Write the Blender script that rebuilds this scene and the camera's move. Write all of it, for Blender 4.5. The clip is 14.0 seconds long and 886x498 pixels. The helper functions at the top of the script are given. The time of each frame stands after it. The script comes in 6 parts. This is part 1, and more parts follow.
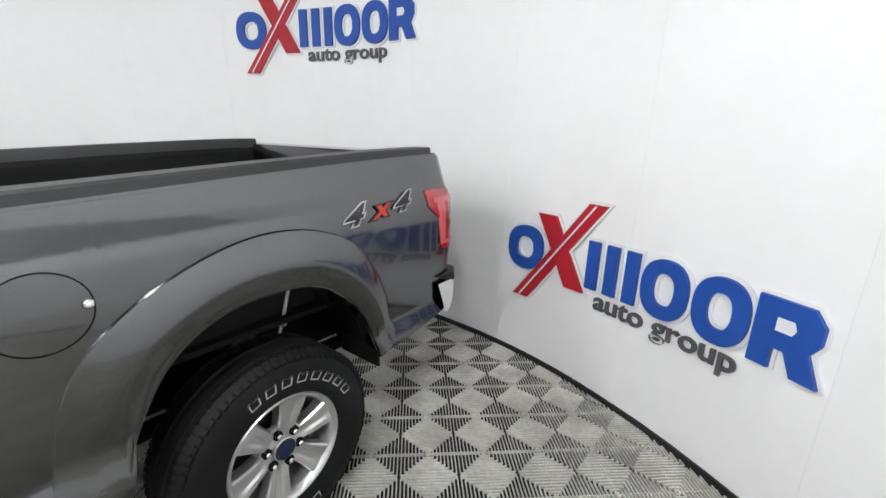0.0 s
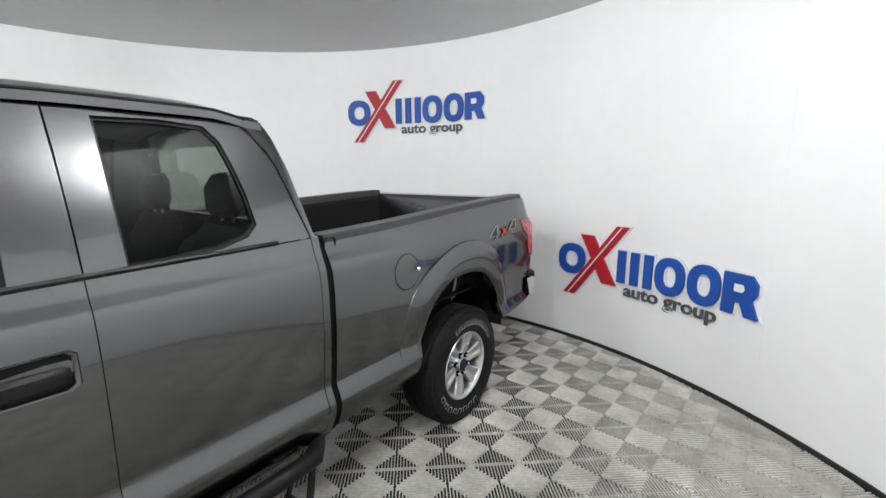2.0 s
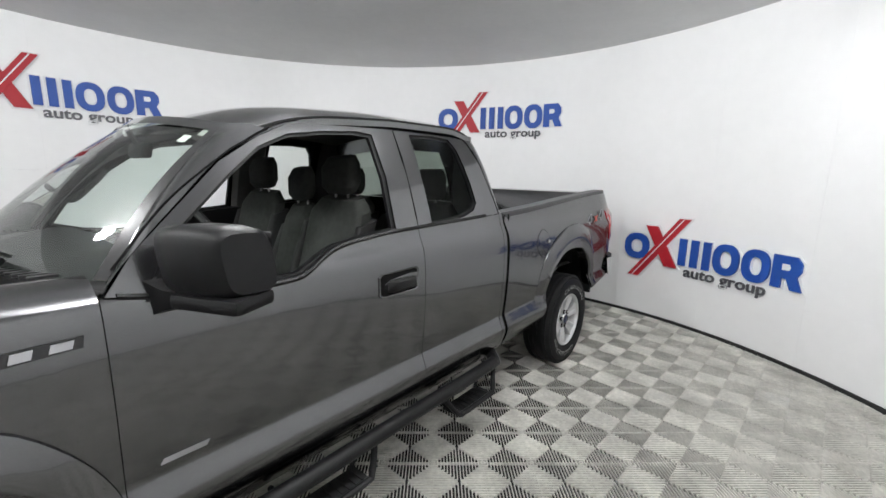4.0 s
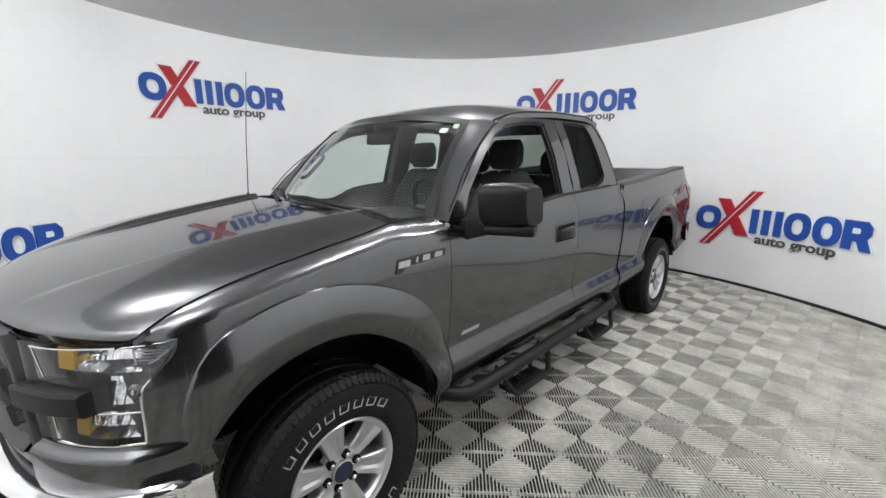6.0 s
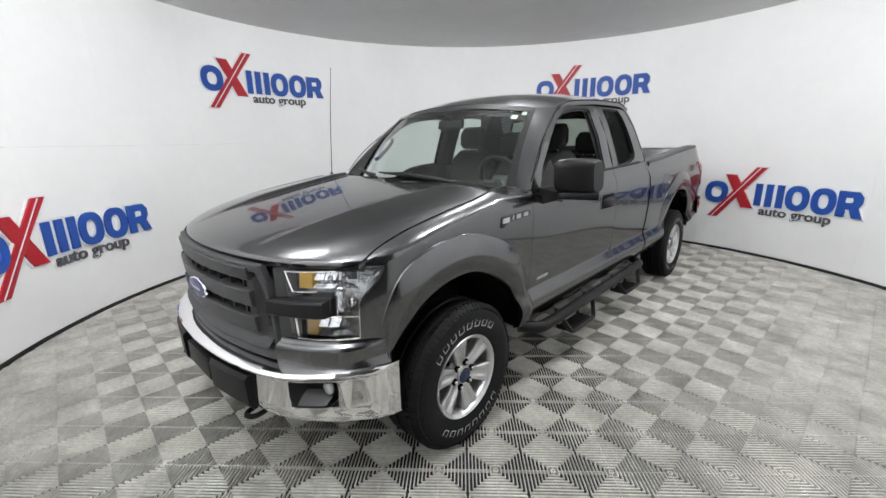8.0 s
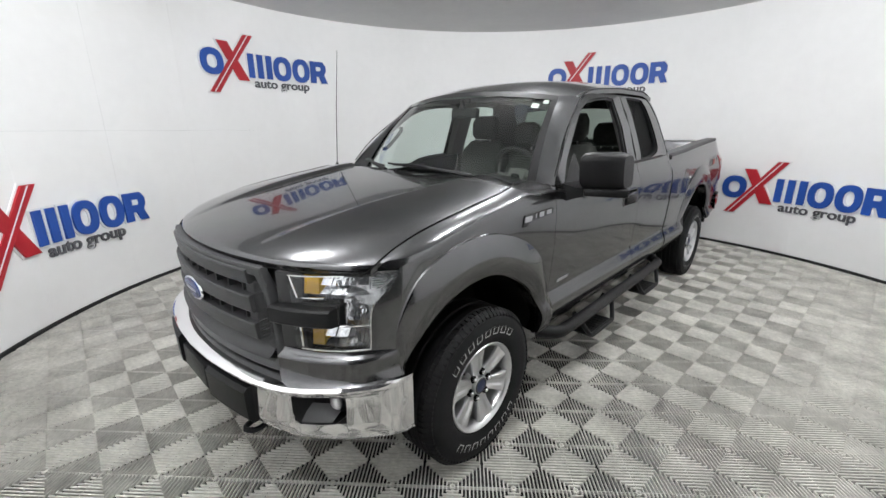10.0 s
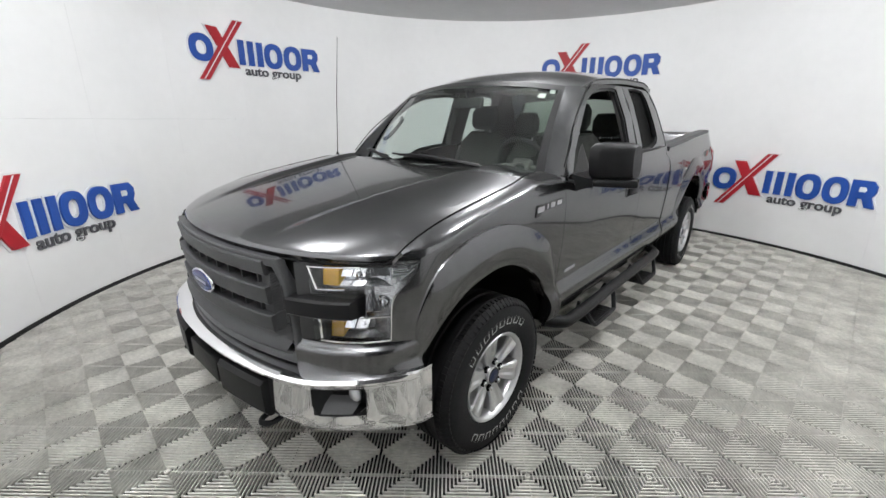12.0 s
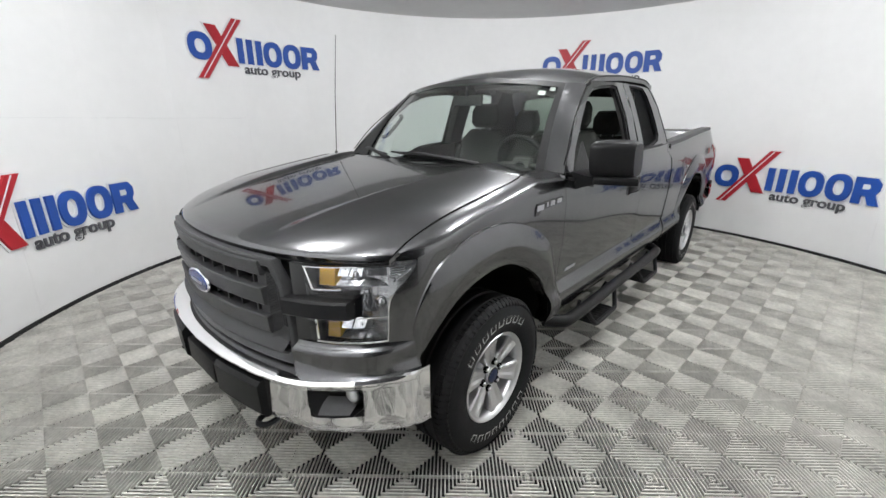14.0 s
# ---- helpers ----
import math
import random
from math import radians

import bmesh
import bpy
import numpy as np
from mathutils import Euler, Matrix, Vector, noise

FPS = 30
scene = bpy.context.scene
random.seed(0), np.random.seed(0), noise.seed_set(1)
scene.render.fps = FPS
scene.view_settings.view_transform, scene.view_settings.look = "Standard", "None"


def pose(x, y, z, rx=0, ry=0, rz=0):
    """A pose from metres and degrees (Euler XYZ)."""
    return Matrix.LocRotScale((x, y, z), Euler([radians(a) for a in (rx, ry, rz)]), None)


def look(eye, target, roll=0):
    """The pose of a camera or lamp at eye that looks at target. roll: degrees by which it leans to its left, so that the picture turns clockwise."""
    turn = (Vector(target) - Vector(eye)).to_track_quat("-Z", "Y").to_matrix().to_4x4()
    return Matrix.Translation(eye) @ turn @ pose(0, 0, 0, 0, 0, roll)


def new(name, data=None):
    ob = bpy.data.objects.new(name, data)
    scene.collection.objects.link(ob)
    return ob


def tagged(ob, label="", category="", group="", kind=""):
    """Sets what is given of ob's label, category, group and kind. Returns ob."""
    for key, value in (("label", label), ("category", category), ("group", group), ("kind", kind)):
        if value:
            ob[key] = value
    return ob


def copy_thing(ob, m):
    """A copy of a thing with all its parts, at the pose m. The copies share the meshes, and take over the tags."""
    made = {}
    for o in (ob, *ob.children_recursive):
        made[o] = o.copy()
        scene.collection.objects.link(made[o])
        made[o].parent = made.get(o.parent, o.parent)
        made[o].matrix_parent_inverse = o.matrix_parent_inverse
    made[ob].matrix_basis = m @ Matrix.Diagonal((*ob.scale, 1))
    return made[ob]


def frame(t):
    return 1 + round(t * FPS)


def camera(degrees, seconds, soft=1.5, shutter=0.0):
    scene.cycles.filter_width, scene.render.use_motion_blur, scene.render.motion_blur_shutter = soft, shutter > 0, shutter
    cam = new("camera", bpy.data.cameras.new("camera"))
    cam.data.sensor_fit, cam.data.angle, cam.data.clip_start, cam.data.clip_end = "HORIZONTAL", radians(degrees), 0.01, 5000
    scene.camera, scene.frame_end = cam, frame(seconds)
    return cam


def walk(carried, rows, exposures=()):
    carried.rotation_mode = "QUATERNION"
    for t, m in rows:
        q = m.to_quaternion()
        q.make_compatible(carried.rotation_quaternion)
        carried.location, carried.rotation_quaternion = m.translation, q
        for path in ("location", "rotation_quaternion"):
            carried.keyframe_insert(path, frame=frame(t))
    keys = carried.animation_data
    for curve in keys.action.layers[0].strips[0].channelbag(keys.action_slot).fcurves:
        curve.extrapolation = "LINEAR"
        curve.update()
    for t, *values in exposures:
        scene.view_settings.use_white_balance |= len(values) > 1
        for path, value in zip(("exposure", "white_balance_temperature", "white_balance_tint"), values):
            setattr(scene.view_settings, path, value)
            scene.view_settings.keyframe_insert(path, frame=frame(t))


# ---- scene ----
cam = camera(94.6, 14.0)
PATH = [
    (0, (2.174, 3.009, 1.538), (1.024, 4.555, 1.004), 1.6),
    (0.5, (2.24, 2.618, 1.56), (1.194, 4.22, 0.978), -0.3),
    (1, (2.394, 2.297, 1.57), (1.313, 3.899, 1.059), -1.3),
    (1.5, (2.463, 1.959, 1.617), (1.292, 3.521, 1.184), -1.3),
    (2, (2.388, 1.577, 1.634), (1.202, 3.147, 1.278), -0.1),
    (2.5, (2.394, 1.222, 1.642), (1.185, 2.784, 1.329), 0.7),
    (3, (2.424, 0.901, 1.624), (1.171, 2.426, 1.297), 1.0),
    (3.2, (2.393, 0.797, 1.622), (1.135, 2.315, 1.284), 1.1),
    (5.3, (2.251, -0.283, 1.6), (0.975, 1.204, 1.198), 0.3),
    (5.5, (2.225, -0.391, 1.593), (0.928, 1.074, 1.179), 0.2),
    (6, (2.184, -0.715, 1.589), (0.832, 0.692, 1.149), -0.1),
    (6.5, (2.245, -0.928, 1.581), (0.863, 0.439, 1.108), -0.1),
    (7, (2.306, -1.12, 1.578), (0.938, 0.25, 1.078), -0.2),
    (7.5, (2.265, -1.281, 1.582), (0.915, 0.104, 1.073), -0.5),
    (8, (2.197, -1.455, 1.584), (0.866, -0.053, 1.072), -0.9),
    (10.3, (1.989, -1.371, 1.591), (0.67, 0.021, 1.02), 0.1),
    (10.5, (1.964, -1.394, 1.588), (0.666, 0.015, 1.015), 0.4),
    (11, (1.909, -1.438, 1.578), (0.654, 0.004, 0.988), 0.7),
    (11.5, (1.907, -1.448, 1.582), (0.652, -0.009, 0.985), 0.5),
    (12, (1.922, -1.455, 1.583), (0.651, -0.032, 0.982), 0.2),
    (12.5, (1.918, -1.451, 1.582), (0.638, -0.04, 0.974), 0.1),
    (13, (1.911, -1.438, 1.581), (0.627, -0.031, 0.971), 0.1),
    (13.5, (1.916, -1.441, 1.577), (0.634, -0.031, 0.969), 0.0),
    (14, (1.919, -1.431, 1.58), (0.645, -0.015, 0.972), -0.0),
]
walk(cam, [(t, look(eye, target, roll)) for t, eye, target, roll in PATH], [(0, 0.22), (1.5, 0.12), (3.0, 0.10), (5.5, 0.02), (14.0, 0.02)])

# ---- world and light ----
BOOTH_X, BOOTH_Y, BOOTH_R, BOOTH_H = 0.172, 1.604, 4.03, 3.125
world = bpy.data.worlds.new("world")
scene.world = world
world.use_nodes = True
world.node_tree.nodes["Background"].inputs[0].default_value = (0.9, 0.95, 1.0, 1)
world.node_tree.nodes["Background"].inputs[1].default_value = 0.02
# unseen globe lamps added over the booth's middle to light it evenly: (x, y)
LAMPS = [(1.7, 0.9), (2.1, 2.6), (1.3, -1.6), (-0.5, -1.0), (0.0, 1.7)]
GLOBE_R, GLOBE_Z, GLOBE_GLOW = 0.10, 2.92, 206.0
scene.view_settings.exposure = 0.0


# ---- materials ----
def material(name, colour, rough=0.5, metal=0.0, coat=0.0, spots=0.0, spot_size=8.0, bump=0.0, bump_size=60.0,
             rough_vary=0.0, flake=0.0, transmission=0.0, emit=0.0, spec=0.5, per_object=0.0, per_island=0.0, world_scale=False):
    """A principled material with variation at two scales, relief and gloss that varies."""
    m = bpy.data.materials.new(name)
    m.use_nodes = True
    t = m.node_tree
    b = t.nodes["Principled BSDF"]
    b.inputs["Base Color"].default_value = (*colour, 1)
    b.inputs["Roughness"].default_value = rough
    b.inputs["Metallic"].default_value = metal
    b.inputs["Coat Weight"].default_value = coat
    b.inputs["Coat Roughness"].default_value = 0.03
    b.inputs["Specular IOR Level"].default_value = spec
    b.inputs["Transmission Weight"].default_value = transmission
    if emit:
        b.inputs["Emission Color"].default_value = (*colour, 1)
        b.inputs["Emission Strength"].default_value = emit
    where = t.nodes.new("ShaderNodeNewGeometry").outputs["Position"] if world_scale else t.nodes.new("ShaderNodeTexCoord").outputs["Object"]

    def noise_at(scale, detail=4.0):
        n = t.nodes.new("ShaderNodeTexNoise")
        n.inputs["Scale"].default_value, n.inputs["Detail"].default_value = scale, detail
        t.links.new(where, n.inputs["Vector"])
        return n.outputs["Fac"]

    def remap(value, lo, hi):
        r = t.nodes.new("ShaderNodeMapRange")
        r.inputs["From Min"].default_value, r.inputs["From Max"].default_value = 0.3, 0.7
        r.inputs["To Min"].default_value, r.inputs["To Max"].default_value = lo, hi
        t.links.new(value, r.inputs["Value"])
        return r.outputs["Result"]

    def times(a, c):
        n = t.nodes.new("ShaderNodeMath")
        n.operation = "MULTIPLY"
        t.links.new(a, n.inputs[0])
        t.links.new(c, n.inputs[1])
        return n.outputs[0]
    factor = None
    if spots:
        factor = times(remap(noise_at(spot_size), 1 - spots, 1 + spots), remap(noise_at(spot_size * 7.3), 1 - spots * 0.6, 1 + spots * 0.6))
    if flake:
        f = remap(noise_at(900.0, 1.0), 1 - flake, 1 + flake)
        factor = times(factor, f) if factor else f
    if per_object:
        info = t.nodes.new("ShaderNodeObjectInfo")
        r = t.nodes.new("ShaderNodeMapRange")
        r.inputs["To Min"].default_value, r.inputs["To Max"].default_value = 1 - per_object, 1 + per_object
        t.links.new(info.outputs["Random"], r.inputs["Value"])
        factor = times(factor, r.outputs["Result"]) if factor else r.outputs["Result"]
    if per_island:
        info = t.nodes.new("ShaderNodeNewGeometry")
        r = t.nodes.new("ShaderNodeMapRange")
        r.inputs["To Min"].default_value, r.inputs["To Max"].default_value = 1 - per_island, 1 + per_island
        t.links.new(info.outputs["Random Per Island"], r.inputs["Value"])
        factor = times(factor, r.outputs["Result"]) if factor else r.outputs["Result"]
    if factor:
        v = t.nodes.new("ShaderNodeVectorMath")
        v.operation = "SCALE"
        v.inputs[0].default_value = colour
        t.links.new(factor, v.inputs["Scale"])
        t.links.new(v.outputs["Vector"], b.inputs["Base Color"])
    if rough_vary:
        t.links.new(remap(noise_at(spot_size * 1.7), max(0.0, rough - rough_vary), rough + rough_vary), b.inputs["Roughness"])
    if bump:
        n = t.nodes.new("ShaderNodeBump")
        n.inputs["Strength"].default_value, n.inputs["Distance"].default_value = bump, 0.002
        t.links.new(noise_at(bump_size), n.inputs["Height"])
        t.links.new(n.outputs["Normal"], b.inputs["Normal"])
    return m


def glass_material(name, tint, rough=0.0, gloss=1.0):
    """Thin automobile glass: tinted see-through with a Fresnel sheen."""
    m = bpy.data.materials.new(name)
    m.use_nodes = True
    t = m.node_tree
    t.nodes.remove(t.nodes["Principled BSDF"])
    see = t.nodes.new("ShaderNodeBsdfTransparent")
    see.inputs["Color"].default_value = (*tint, 1)
    shine = t.nodes.new("ShaderNodeBsdfGlossy")
    shine.inputs["Roughness"].default_value = rough
    shine.inputs["Color"].default_value = (gloss, gloss, gloss, 1)
    fres = t.nodes.new("ShaderNodeFresnel")
    fres.inputs["IOR"].default_value = 1.5
    mix = t.nodes.new("ShaderNodeMixShader")
    t.links.new(fres.outputs[0], mix.inputs[0])
    t.links.new(see.outputs[0], mix.inputs[1])
    t.links.new(shine.outputs[0], mix.inputs[2])
    t.links.new(mix.outputs[0], t.nodes["Material Output"].inputs["Surface"])
    return m


WALL = material("white wall sheet", (0.86, 0.86, 0.86), 0.42, spots=0.018, spot_size=1.3, bump=0.12, bump_size=3.0, spec=0.35)
CEILING = material("grey ceiling cloth", (0.66, 0.66, 0.66), 0.9, spots=0.03, spot_size=2.0, bump=0.2, bump_size=40)
DARK_CLOTH = material("charcoal cloth, darkens reflections", (0.04, 0.04, 0.041), 0.9, spec=0.2, spots=0.15, spot_size=6, bump=0.3, bump_size=200)
GASKET = material("black rubber edge", (0.012, 0.012, 0.012), 0.7, spots=0.2, spot_size=12)
TILE = material("grey ribbed plastic", (0.555, 0.542, 0.498), 0.5, spots=0.22, spot_size=5, rough_vary=0.15, per_object=0.06, world_scale=True, bump=0.15, bump_size=80)
SLAB = material("dark slab under tiles", (0.02, 0.0195, 0.019), 0.9, spots=0.3, spot_size=6)
SIGN_BLUE = material("blue sign face", (0.010, 0.068, 0.34), 0.5, spots=0.05, spot_size=5)
SIGN_RED = material("red sign face", (0.40, 0.008, 0.018), 0.5, spots=0.05, spot_size=5)
SIGN_GREY = material("grey sign face", (0.085, 0.085, 0.095), 0.4, spots=0.05, spot_size=5)
SIGN_EDGE = material("white sign backing", (0.78, 0.78, 0.79), 0.4, spots=0.02)
LAMP_GLOW = material("lamp globe", (0.985, 1.0, 1.01), 0.5, emit=GLOBE_GLOW)
LAMP_TRIM = material("lamp rim", (0.75, 0.75, 0.75), 0.4, spots=0.03)

PAINT = material("dark grey metallic paint", (0.112, 0.112, 0.117), 0.22, metal=1.0, coat=0.85, flake=0.3, spots=0.03, spot_size=3)
PAINT.node_tree.nodes["Principled BSDF"].inputs["Specular Tint"].default_value = (0.5, 0.5, 0.5, 1)
PLASTIC = material("black moulded plastic", (0.005, 0.005, 0.0055), 0.42, spec=0.24, spots=0.12, spot_size=14, bump=0.25, bump_size=500)
GREYPLASTIC = material("charcoal grille plastic", (0.038, 0.0385, 0.040), 0.42, spec=0.3, spots=0.08, spot_size=14, bump=0.2, bump_size=500)
GLOSSBLACK = material("gloss black plastic", (0.008, 0.008, 0.009), 0.12, coat=0.6)
CHEEK = material("satin black panel", (0.012, 0.012, 0.013), 0.28, coat=0.3, spots=0.06, spot_size=14)
CHROME = material("bumper chrome", (0.82, 0.82, 0.83), 0.06, metal=1.0, rough_vary=0.03, spot_size=4)
ALLOY = material("silver painted alloy", (0.62, 0.62, 0.63), 0.28, metal=0.85, coat=0.5, spots=0.03)
STEEL = material("dull steel", (0.35, 0.35, 0.35), 0.4, metal=0.9, spots=0.15, spot_size=20)
TYRE = material("tyre rubber", (0.0055, 0.0055, 0.006), 0.65, spec=0.2, spots=0.2, spot_size=22, bump=0.3, bump_size=300)
TYREWHITE = material("white tyre marking", (0.42, 0.42, 0.41), 0.6, spots=0.12, spot_size=60)
UNDER = material("underbody black", (0.005, 0.005, 0.005), 0.85, spec=0.1, spots=0.3, spot_size=9, bump=0.4, bump_size=60)
LINER = material("spray-in bed liner", (0.007, 0.007, 0.007), 0.8, spec=0.25, spots=0.2, spot_size=20, bump=0.8, bump_size=350)
CLOTH = material("dark grey seat cloth", (0.040, 0.042, 0.039), 0.9, spec=0.2, spots=0.15, spot_size=30)
CLOTHSIDE = material("charcoal seat bolster", (0.036, 0.036, 0.036), 0.85, spec=0.2, spots=0.1, spot_size=30)
TRIMDARK = material("dark cabin trim", (0.016, 0.016, 0.0165), 0.6, spec=0.3, spots=0.1, spot_size=18)
TRIMGREY = material("grey cabin trim", (0.10, 0.098, 0.093), 0.6, spots=0.08, spot_size=18)
HEADLINER = material("grey headliner", (0.055, 0.054, 0.052), 0.95, spots=0.05, spot_size=20, bump=0.4, bump_size=600)
RED_LENS = material("red lamp lens", (0.36, 0.007, 0.012), 0.10, coat=1.0)
PINK_LENS = material("pale red lamp band", (0.50, 0.07, 0.08), 0.15, coat=1.0)
AMBER = material("amber reflector", (0.52, 0.29, 0.008), 0.2, coat=1.0, spots=0.15, spot_size=60)
WHITE_LENS = material("frosted lamp insert", (0.62, 0.63, 0.65), 0.12, metal=0.6, spots=0.1, spot_size=40)
BADGE_BLUE = material("blue enamel", (0.010, 0.030, 0.15), 0.2, coat=0.2)
HUB_BLUE = material("navy hub enamel", (0.006, 0.014, 0.06), 0.3, spots=0.05)
BADGE_RED = material("red badge film", (0.55, 0.03, 0.012), 0.35)
BADGE_SILVER = material("silver badge film", (0.42, 0.42, 0.44), 0.3, metal=0.6)
# disc steel with the shade behind the spokes put into its colour
DISC_SHADE = material("brake shadow grey", (0.05, 0.05, 0.05), 0.5, metal=0.7, spots=0.15, spot_size=20)
BADGE_BLACK = material("black badge film", (0.012, 0.012, 0.013), 0.35)
LAMP_MIRROR = material("lamp reflector", (0.80, 0.80, 0.82), 0.14, metal=1.0, spots=0.30, spot_size=35, bump=1.0, bump_size=45)
LAMP_HOUSE = material("lamp housing", (0.52, 0.52, 0.53), 0.22, metal=0.9, spots=0.3, spot_size=45, bump=0.6, bump_size=60)
PAPER = material("white paper", (0.75, 0.75, 0.73), 0.8, spots=0.04)
WINDSCREEN = glass_material("clear green-tinted glass", (0.74, 0.84, 0.78))
SIDEGLASS = glass_material("clear side glass", (0.78, 0.82, 0.79), rough=0.3, gloss=0.15)
PRIVACY = glass_material("dark privacy glass", (0.25, 0.29, 0.26))
CLEARGLASS = glass_material("lamp cover glass", (0.95, 0.96, 0.97))


# ---- building helpers ----
def bm_mesh(name, bm, mat, smooth=True, sharp=35.0):
    me = bpy.data.meshes.new(name)
    bm.normal_update()
    for f in bm.faces:
        f.smooth = smooth
    if smooth:
        for e in bm.edges:
            if len(e.link_faces) == 2 and e.calc_face_angle(0.0) > radians(sharp):
                e.smooth = False
    bm.to_mesh(me)
    bm.free()
    me.materials.append(mat)
    return me


def part(name, bm, mat, parent=None, label="", smooth=True, sharp=35.0):
    ob = new(name, bm_mesh(name, bm, mat, smooth, sharp))
    ob.parent = parent
    return tagged(ob, label)


def thing(name, label, category, group="", kind="", at=None):
    ob = new(name)
    ob.empty_display_size = 0.1
    if at is not None:
        ob.matrix_basis = at
    return tagged(ob, label, category, group, kind)


def spline(points, n):
    """n points evenly along a smooth curve through the given points."""
    p = np.array(points, float)
    q = np.vstack([2 * p[0] - p[1], p, 2 * p[-1] - p[-2]])
    out = []
    for i in range(len(p) - 1):
        a, b, c, d = q[i:i + 4]
        for k in range(16):
            t = k / 16
            out.append(0.5 * (2 * b + (c - a) * t + (2 * a - 5 * b + 4 * c - d) * t * t + (3 * b - a - 3 * c + d) * t ** 3))
    out.append(p[-1])
    out = np.array(out)
    s = np.concatenate([[0], np.cumsum(np.linalg.norm(np.diff(out, axis=0), axis=1))])
    return np.column_stack([np.interp(np.linspace(0, s[-1], n), s, out[:, k]) for k in range(p.shape[1])])


def skin(bm, rows, closed=False, ring=False, rim=None):
    """Faces between rows of points. closed: each row is a loop. ring: the last row joins the first. rim: a vector along which the border is folded back."""
    vs = [[bm.verts.new(p) for p in r] for r in rows]
    n, m = len(vs), len(vs[0])
    for i in range(n if ring else n - 1):
        for j in range(m if closed else m - 1):
            q = (vs[i][j], vs[i][(j + 1) % m], vs[(i + 1) % n][(j + 1) % m], vs[(i + 1) % n][j])
            if len({tuple(round(c, 5) for c in v.co) for v in q}) >= 3:
                try:
                    bm.faces.new(q)
                except ValueError:
                    pass
    if rim is not None:
        loop = vs[0] + [r[-1] for r in vs[1:]] + vs[-1][-2::-1] + [r[0] for r in vs[-2:0:-1]]
        back = [bm.verts.new(v.co + Vector(rim)) for v in loop]
        for i in range(len(loop)):
            k = (i + 1) % len(loop)
            bm.faces.new((loop[i], back[i], back[k], loop[k]))
    return vs


def box(bm, x0, y0, z0, x1, y1, z1, bevel=0.0, m=None, seg=2):
    """A box, its edges rounded by bevel, in a bmesh."""
    g = bmesh.ops.create_cube(bm, size=1.0, matrix=Matrix.LocRotScale(((x0 + x1) / 2, (y0 + y1) / 2, (z0 + z1) / 2), None, (abs(x1 - x0), abs(y1 - y0), abs(z1 - z0))))
    vs = g["verts"]
    if bevel:
        es = list({e for v in vs for e in v.link_edges})
        r = bmesh.ops.bevel(bm, geom=es, offset=bevel, segments=seg, affect="EDGES", profile=0.6)
        vs = r["verts"] if len(r["verts"]) > 8 else vs
        vs = list({v for f in r["faces"] for v in f.verts} | {v for v in vs if v.is_valid})
    if m is not None:
        bmesh.ops.transform(bm, matrix=m, verts=[v for v in vs if v.is_valid])
    return bm


def boxed(*a, **k):
    return box(bmesh.new(), *a, **k)


def tube(bm, points, radius, sides=10, cap=True, n=None):
    """A round bar along points; radius may be one number or one for each point."""
    p = spline(points, n) if n else np.array(points, float)
    r = np.full(len(p), radius, float) if np.isscalar(radius) else np.interp(np.linspace(0, 1, len(p)), np.linspace(0, 1, len(radius)), radius)
    up = Vector((0, 0, 1))
    rows = []
    for i in range(len(p)):
        d = Vector(p[min(i + 1, len(p) - 1)] - p[max(i - 1, 0)]).normalized()
        a = d.cross(up if abs(d.z) < 0.95 else Vector((1, 0, 0))).normalized()
        b = d.cross(a)
        rows.append([Vector(p[i]) + float(r[i]) * (a * math.cos(2 * math.pi * k / sides) + b * math.sin(2 * math.pi * k / sides)) for k in range(sides)])
    vs = skin(bm, rows, closed=True)
    if cap:
        bm.faces.new(vs[0])
        bm.faces.new(vs[-1][::-1])
    return bm


def plate(bm, outline, to3d, depth):
    """A flat outline (u, v) with thickness: to3d(u, v, d) gives places, d from 0 at the back to depth at the front."""
    front = [bm.verts.new(to3d(u, v, depth)) for u, v in outline]
    back = [bm.verts.new(to3d(u, v, 0.0)) for u, v in outline]
    bm.faces.new(front)
    n = len(front)
    for i in range(n):
        k = (i + 1) % n
        bm.faces.new((front[i], back[i], back[k], front[k]))
    return bm


def revolve(bm, profile, sides=48, axis="x", a0=0.0, a1=360.0):
    """Turns a profile of (along the axis, radius) round the x axis."""
    full = abs(a1 - a0) >= 359.9
    rows = []
    for k in range(sides if full else sides + 1):
        a = radians(a0 + (a1 - a0) * k / sides)
        rows.append([Vector((h, r * math.cos(a), r * math.sin(a))) for h, r in profile])
    skin(bm, rows, ring=full)
    return bm


def flip(points):
    return [(-p[0], p[1], p[2]) for p in points]


def letters(text, size, place, mat, parent, name, label="", shear=0.0, bold=0.0, width=1.0, thick=0.0, fit=0.0):
    """Text as a thin mesh; place(u, v, d) gives places."""
    c = bpy.data.curves.new("letters", "FONT")
    c.body, c.size, c.shear, c.offset = text, size, shear, bold
    c.extrude = thick
    tmp = new("letters", c)
    dg = bpy.context.evaluated_depsgraph_get()
    me = bpy.data.meshes.new_from_object(tmp.evaluated_get(dg))
    bpy.data.objects.remove(tmp)
    bpy.data.curves.remove(c)
    if fit:
        width = fit / max(v.co.x for v in me.vertices)
    for v in me.vertices:
        v.co = place(v.co.x * width, v.co.y, v.co.z)
    me.name = name
    me.materials.clear()
    me.materials.append(mat)
    ob = new(name, me)
    ob.parent = parent
    return tagged(ob, label)


# ---- booth: floor slab, wall, ceiling ----
def around(deg, r, z):
    return Vector((BOOTH_X + r * math.cos(radians(deg)), BOOTH_Y + r * math.sin(radians(deg)), z))


